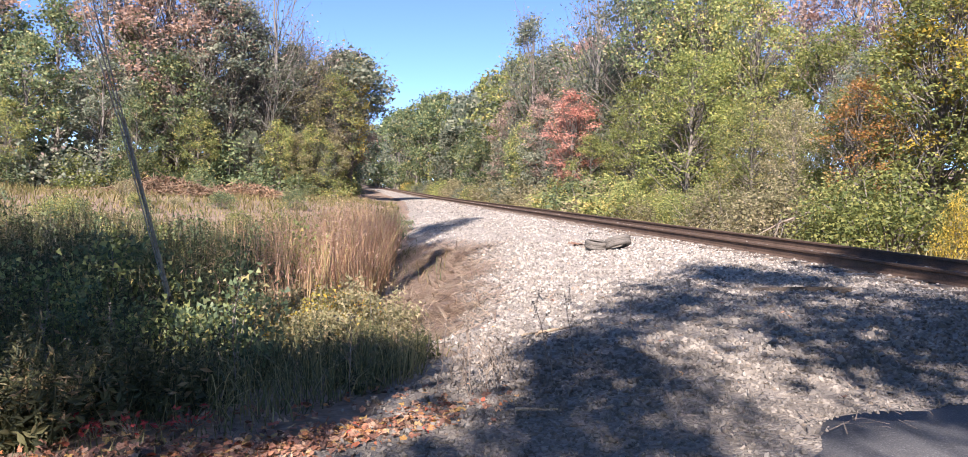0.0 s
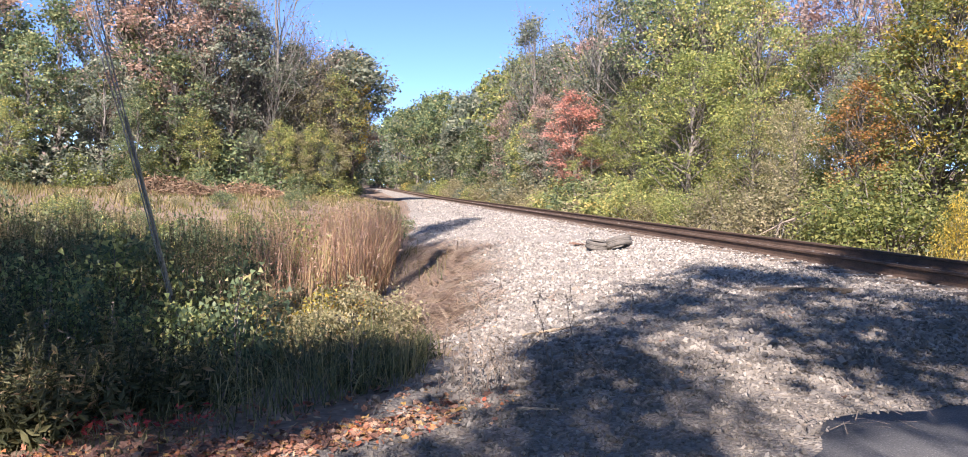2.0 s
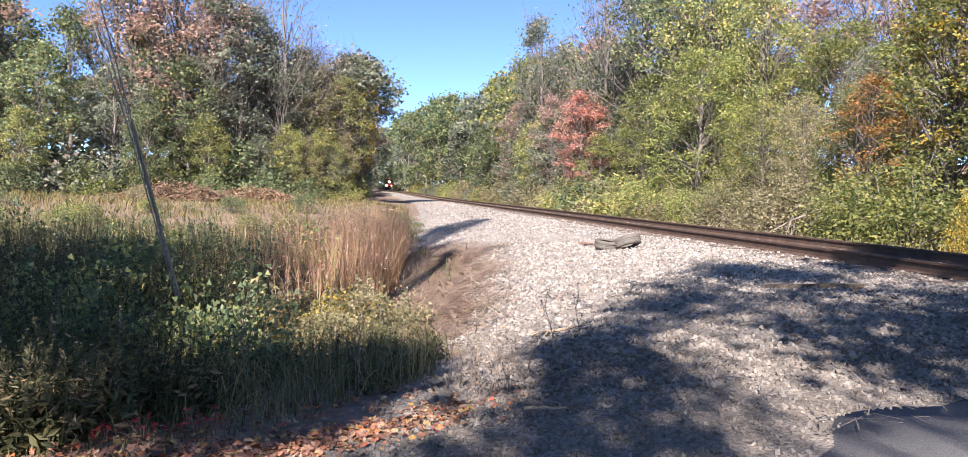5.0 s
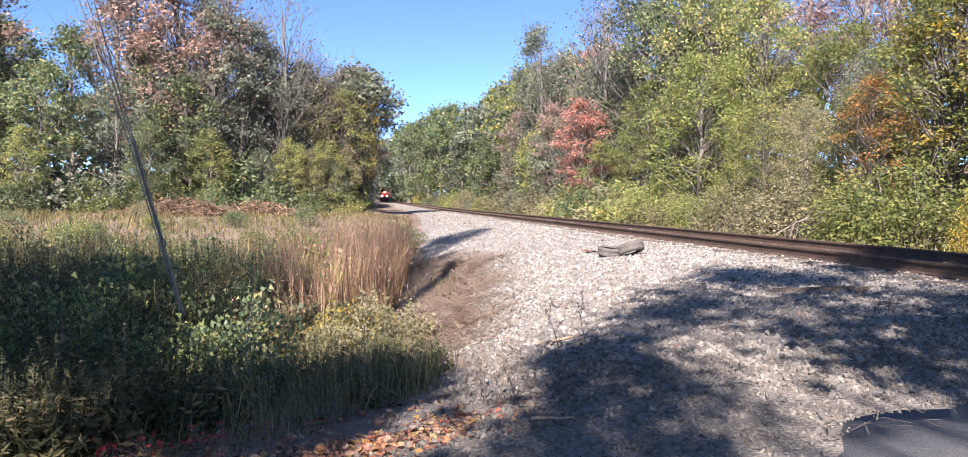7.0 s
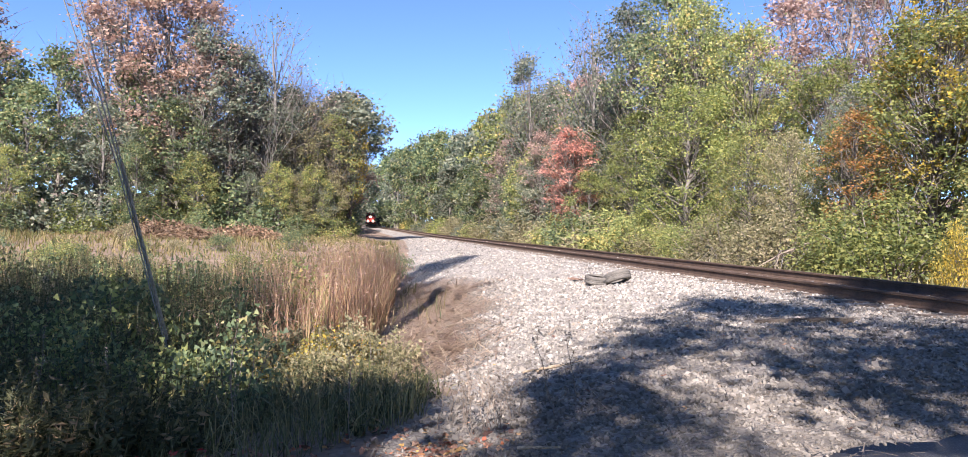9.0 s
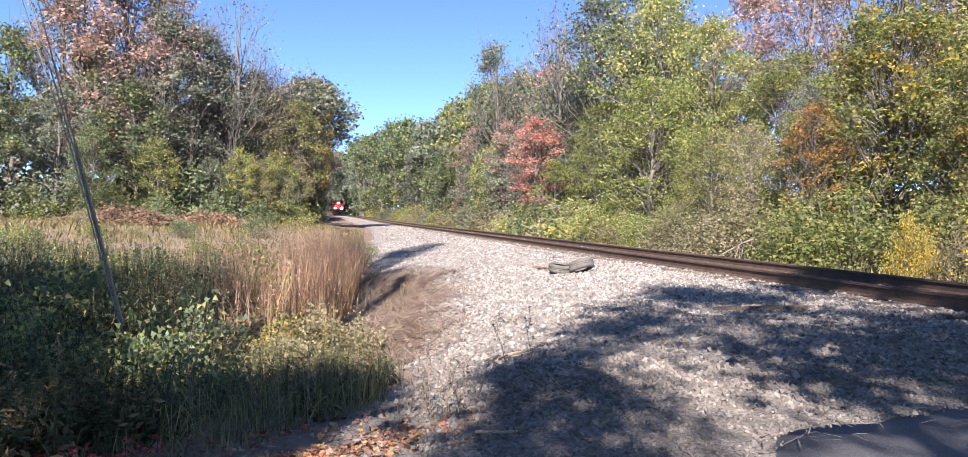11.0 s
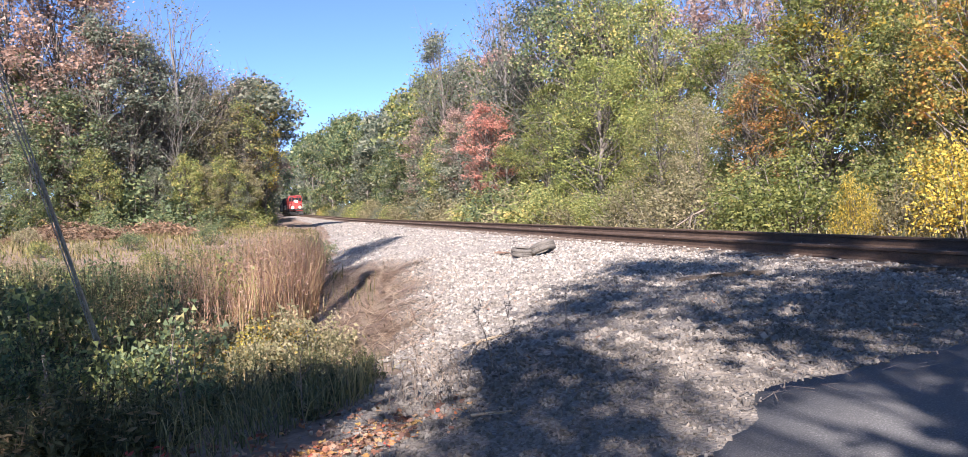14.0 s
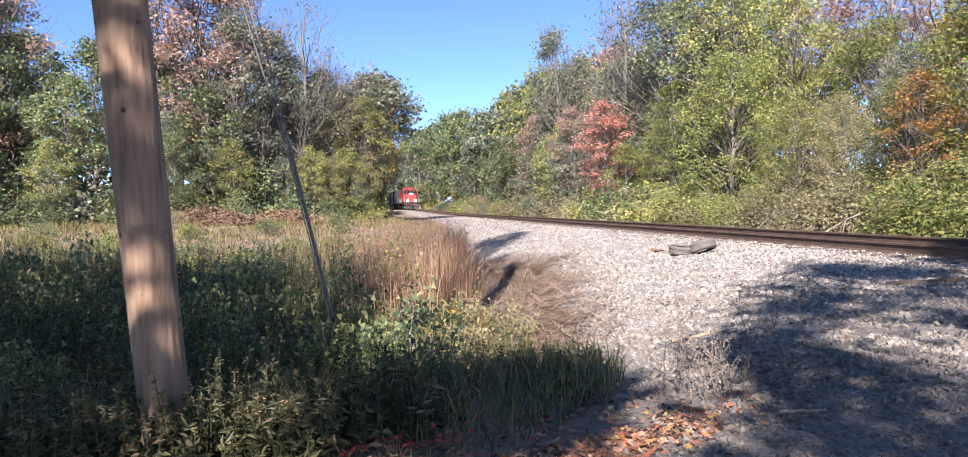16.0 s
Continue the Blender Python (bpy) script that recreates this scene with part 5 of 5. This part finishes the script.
cell_ = ramp(n_, l_, sep_.outputs[0], [(0.0, (0.12, 0.108, 0.098)), (0.5, (0.30, 0.274, 0.24)), (1.0, (0.50, 0.46, 0.40))])
wide_ = noise_tex(n_, l_, 1.6, 5)
l_.new(mixed(n_, l_, ramp(n_, l_, wide_, [(0.45, (0.1, 0.1, 0.1)), (0.7, (0.6, 0.6, 0.6))]), cell_, (0.21, 0.175, 0.135)), b_.inputs["Base Color"])
inv_ = n_.new("ShaderNodeMath")
inv_.operation = "SUBTRACT"
inv_.inputs[0].default_value = 1.0
l_.new(vo_.outputs["Distance"], inv_.inputs[1])
bump(n_, l_, b_, inv_.outputs[0], 0.8, 0.012)
dirt_and_shade(n_, l_, b_)


def stone_shapes(seed, count=8):
    """Broken angular stones about 1 across: a cube with its corners pushed about."""
    r = np.random.default_rng(seed)
    cube = np.array([[x, y, z] for x in (-1, 1) for y in (-1, 1) for z in (-1, 1)], float) * 0.42
    f = np.array([[0, 1, 3, 2], [4, 6, 7, 5], [0, 4, 5, 1], [2, 3, 7, 6], [0, 2, 6, 4], [1, 5, 7, 3]])
    return [cube * r.uniform(0.55, 1.0, (8, 1)) * [1, r.uniform(0.7, 1), r.uniform(0.5, 0.8)] + r.normal(0, 0.07, (8, 3)) for _ in range(count)], f


def turns(r, n):
    q = r.normal(size=(n, 4))
    w, x, y, z = (q / np.linalg.norm(q, axis=1, keepdims=True)).T
    return np.stack([np.stack([1 - 2 * (y * y + z * z), 2 * (x * y - z * w), 2 * (x * z + y * w)], -1),
                     np.stack([2 * (x * y + z * w), 1 - 2 * (x * x + z * z), 2 * (y * z - x * w)], -1),
                     np.stack([2 * (x * z - y * w), 2 * (y * z + x * w), 1 - 2 * (x * x + y * y)], -1)], 1)


def build_ballast():
    r = np.random.default_rng(33)
    ys = spaced((2.2, 30, 0.25), (30, 130, 2), (130, 400, 8))
    V, k = [], 72
    for y in ys:
        x = np.linspace(float(ballast_edge(y)), float(track_x(y)) + 2.1, k)
        V.append(np.stack([x, np.full(k, y), ground_z(x, np.full(k, y)) + 0.012], 1))
    i, j = np.meshgrid(np.arange(len(ys) - 1), np.arange(k - 1), indexing="ij")
    a = i * k + j
    bed = new("ballast_bed", np_mesh("ballast_bed", np.concatenate(V), np.stack([a, a + 1, a + k + 1, a + k], -1).reshape(-1, 4), GRIT, True))
    tagged(bed, "pale crushed limestone ballast sloping from the track", "ballast", kind="structure")
    shapes, f = stone_shapes(5)
    X, Y, S = [], [], []
    for n, y0, y1, s0, s1 in ((13500, 2.4, 5.0, 0.026, 0.055), (17500, 2.5, 9, 0.026, 0.066), (13000, 9, 16, 0.03, 0.066), (7000, 16, 30, 0.038, 0.075), (4000, 30, 70, 0.06, 0.11)):
        x, y = r.uniform(0.8, 10.9, n), r.uniform(y0, y1, n)
        keep = (x > ballast_edge(y) + r.normal(-0.1, 0.3, n)) & (r.random(n) < np.clip(0.32 + (x - ballast_edge(y)) * 0.9, 0.1, 1)) & (x + 8.85 - track_x(y) < 10.8)
        keep &= ~((x > 2.5) & (y < np.interp(x, [2.5, 2.9, 3.3, 5.3, 11], [2.6, 2.86, 3.24, 3.43, 3.5])))
        x, y = x[keep], y[keep]
        X.append(x), Y.append(y), S.append((s0 + (s1 - s0) * r.random(len(x)) ** 1.5) * np.where(r.random(len(x)) < 0.03, 1.5, 1) * (0.62 + 0.38 * smooth(3.3, 4.6, y)))
    x, y, s = np.concatenate(X), np.concatenate(Y), np.concatenate(S)
    near = np.argsort(np.hypot(x - 2.6, (y - 4.6) * 1.2) + 9 * (s < 0.045))[:300]
    rest = np.setdiff1d(np.arange(len(x)), near)
    z = ground_z(x, y) + 0.012 + s * 0.12
    kind = r.integers(0, len(shapes), len(x))
    R = turns(r, len(x))
    base = np.array(shapes)[kind[rest]]
    V = np.einsum("nij,nkj->nki", R[rest], base) * s[rest][:, None, None] + np.stack([x, y, z], 1)[rest][:, None]
    F = (f[None] + (np.arange(len(rest)) * 8)[:, None, None]).reshape(-1, 4)
    loose = new("loose_stones", np_mesh("loose_stones", V.reshape(-1, 3), F, STONE_M))
    loose.parent = bed
    tagged(loose, kind="stuff")
    return bed, [np_mesh("stone", v, f, STONE_M) for v in shapes], [(Matrix.Translation((x[i], y[i], z[i])) @ Matrix(R[i].tolist()).to_4x4() @ Matrix.Scale(s[i], 4), int(kind[i])) for i in near]


bed, stone_meshes, near_stones = build_ballast()


# ---- loose things on the stones ----
RUBBER = mottled("weathered_rubber", (0.07, 0.063, 0.055), (0.19, 0.17, 0.145), 4, 0.85, 50, 0.4)
LOG = mottled("rotten_timber", (0.05, 0.04, 0.032), (0.15, 0.118, 0.09), 4, 0.95, 40, 0.8)
STICK = mottled("dry_stick", (0.30, 0.22, 0.14), (0.5, 0.40, 0.28), 5, 0.9, 60, 0.4)


def tyre_mesh(r_out=0.26, width=0.19):
    """A tyre lying flat: a round-shouldered tread with grooves and sidewalls open in the middle."""
    prof = [(0.6, -0.36), (0.68, -0.47), (0.84, -0.5), (0.95, -0.43), (1.0, -0.32), (1.0, -0.12), (0.975, -0.1), (0.975, -0.06), (1.0, -0.04), (1.0, 0.04), (0.975, 0.06), (0.975, 0.1), (1.0, 0.12), (1.0, 0.32), (0.95, 0.43), (0.84, 0.5), (0.68, 0.47), (0.6, 0.36), (0.66, 0.30), (0.90, 0.3), (0.90, -0.3), (0.66, -0.30)]
    k, n = len(prof), 48
    V = []
    for a in np.linspace(0, 2 * np.pi, n, endpoint=False):
        for q, zz in prof:
            V.append((q * r_out * math.cos(a), q * r_out * math.sin(a), zz * width))
    i, j = np.meshgrid(np.arange(n), np.arange(k), indexing="ij")
    a, b = i * k + j, i * k + (j + 1) % k
    c, d = ((i + 1) % n) * k + (j + 1) % k, ((i + 1) % n) * k + j
    return np_mesh("tyre", V, np.stack([a, b, c, d], -1).reshape(-1, 4), RUBBER, True)


tyre = new("tyre", tyre_mesh())
tyre.matrix_basis = Matrix.Translation(resting(5.80, 13.3, 0.15)) @ pose(0, 0, 0, -14, -17, -20)
tagged(tyre, "worn grey-brown car tyre lying on ballast", "tyre", "dumped tyres")
tyre2 = copy_thing(tyre, Matrix.Translation(resting(5.42, 13.42, 0.12)) @ pose(0, 0, 0, 7, 5, 0) @ Matrix.Scale(0.85, 4))
tagged(tyre2, "worn car tyre lying tilted on ballast", "tyre", "dumped tyres")


def build_log(name, a, b, w, h, mat, label, category):
    a, b = Vector(a), Vector(b)
    bm = box(bmesh.new(), -w / 2, w / 2, -(b - a).length / 2, (b - a).length / 2, -h / 2, h / 2)
    bmesh.ops.subdivide_edges(bm, edges=bm.edges[:], cuts=4, use_grid_fill=True)
    for v in bm.verts:
        v.co += noise.noise_vector(v.co * 5) * min(w, h) * 0.35
    ob = part(name, bm, mat, None)
    d = b - a
    ob.matrix_basis = Matrix.Translation((a + b) / 2) @ pose(0, 0, 0, math.degrees(math.asin(d.z / d.length)), 0, math.degrees(math.atan2(-d.x, d.y)))
    return tagged(ob, label, category)


build_log("old_sleeper", resting(5.6, 8.0, 0.02), resting(6.4, 7.35, 0.04), 0.15, 0.075, LOG, "broken dark timber sleeper lying on ballast", "timber")
build_log("timber_offcut", resting(7.35, 6.55, 0.03), resting(7.95, 5.7, 0.03), 0.12, 0.07, LOG, "dark timber offcut lying beside the rail", "timber")


def build_scrap():
    """A bent sheet of rusty scrap with a raw edge."""
    r = np.random.default_rng(17)
    X, Y = np.meshgrid(np.linspace(-0.22, 0.22, 12), np.linspace(-0.12, 0.12, 7))
    Z = 0.05 + 0.06 * np.cos(X * 9 + 0.6) * (0.5 + Y * 3) + r.normal(0, 0.008, X.shape)
    X, Y = X + r.normal(0, 0.008, X.shape), Y + r.normal(0, 0.01, X.shape)
    V = np.stack([X, Y, np.maximum(Z, 0.01)], -1).reshape(-1, 3)
    V = np.concatenate([V, V - [0, 0, 0.008]])
    i, j = np.meshgrid(np.arange(6), np.arange(11), indexing="ij")
    a = (i * 12 + j).ravel()
    q = np.stack([a, a + 1, a + 13, a + 12], 1)
    ob = new("metal_scrap", np_mesh("metal_scrap", V, np.concatenate([q, q[:, ::-1] + 84]), SCRAP, True))
    ob.matrix_basis = Matrix.Translation(resting(5.3, 14.3, 0.02)) @ pose(0, 0, 0, 0, 0, 25) @ Matrix.Scale(0.75, 4)
    tagged(ob, "bent orange-brown rusty scrap on ballast", "scrap")


SCRAP = mottled("rusty_scrap", (0.14, 0.08, 0.055), (0.30, 0.18, 0.12), 9, 0.9, 60, 0.4)
build_scrap()


def build_stick(a, b, r0, seed, label="pale dry stick lying on gravel"):
    r = np.random.default_rng(seed)
    t = np.linspace(0, 1, 7)[:, None]
    p = np.array(a) * (1 - t) + np.array(b) * t + r.normal(0, 0.012, (7, 3)) * [1, 1, 0.4]
    v, f = tubes([(p, r0 * (1 - 0.6 * t[:, 0]))], 7)
    tagged(new("stick", np_mesh("stick", v, f, STICK, True)), label, "stick", "sticks on the gravel")


def build_root(x, y, u, v, seed):
    """A thin crooked root that follows the ground."""
    r = np.random.default_rng(seed)
    t = np.linspace(0, 1, 14)
    px, py = x + (u - x) * t + r.normal(0, 0.03, 14), y + (v - y) * t + r.normal(0, 0.05, 14)
    p = np.stack([px, py, ground_z(px, py) + 0.03 + 0.02 * np.abs(np.sin(t * 9 + seed))], 1)
    w, f = tubes([(p, 0.016 * (1 - 0.55 * t))], 6)
    tagged(new("root", np_mesh("root", w, f, TWIG, True)), "thin brown root lying over washed-out soil", "root", "roots on the washed-out bank")


build_stick(resting(1.78, 3.74, 0.045), resting(2.02, 3.72, 0.04), 0.011, 1)
build_stick(resting(2.62, 6.75, 0.05), resting(3.02, 6.6, 0.05), 0.016, 2)
build_stick(resting(2.5, 6.95, 0.05), resting(2.85, 6.8, 0.05), 0.012, 3)


for _k, (_x, _y, _u, _v) in enumerate(((1.5, 11.9, 2.9, 13.6), (1.7, 11.6, 3.2, 13.0), (1.6, 12.3, 2.6, 13.9), (1.3, 10.9, 2.9, 11.9), (1.9, 13.0, 3.3, 13.9), (1.5, 10.2, 2.6, 10.9))):
    build_root(_x, _y, _u, _v, 40 + _k)


for _k, (_x, _y) in enumerate(((-0.35, 3.92), (-0.15, 3.86), (-0.6, 4.0), (0.1, 3.9))):
    creeper(_x, _y, 300 + _k)


# ---- track, stone and leaf pieces ----
build_litter()

def build_sleepers():
    bm = box(bmesh.new(), -1.3, 1.3, -0.115, 0.115, -0.17, 0.0, 0.012)
    me = bpy.data.meshes.new("sleeper")
    bm.to_mesh(me)
    bm.free()
    me.materials.append(TIE)
    for y in np.arange(3.8, 150, 0.55):
        ob = new("sleeper", me)
        ob.parent = track
        ob.location = (float(track_x(y)) + float(rng.normal(0, 0.03)), y, float(rail_z(y)) - 0.165)


build_sleepers()
for m, k in near_stones:
    ob = new("stone", stone_meshes[k])
    ob.parent = bed
    ob.matrix_basis = m


# ---- what moves ----
def on_track(y):
    """The pose of a vehicle whose front stands at y."""
    x, z = float(track_x(y)), float(rail_z(y))
    return pose(x, y, z, 0, 0, math.degrees(math.atan2(-(float(track_x(y + 14)) - x), 14)))


def motions():
    speed, front = 10.1, 149.0
    times = np.arange(0, 16.01, 1.0)
    for k, vehicle in enumerate([locomotive] + wagons):
        back = 0 if k == 0 else 21.2 + (k - 1) * 15.7
        rolling(vehicle, speed)
        walk(vehicle, [(float(t), on_track(front + speed * (16 - float(t)) + back)) for t in times])


motions()
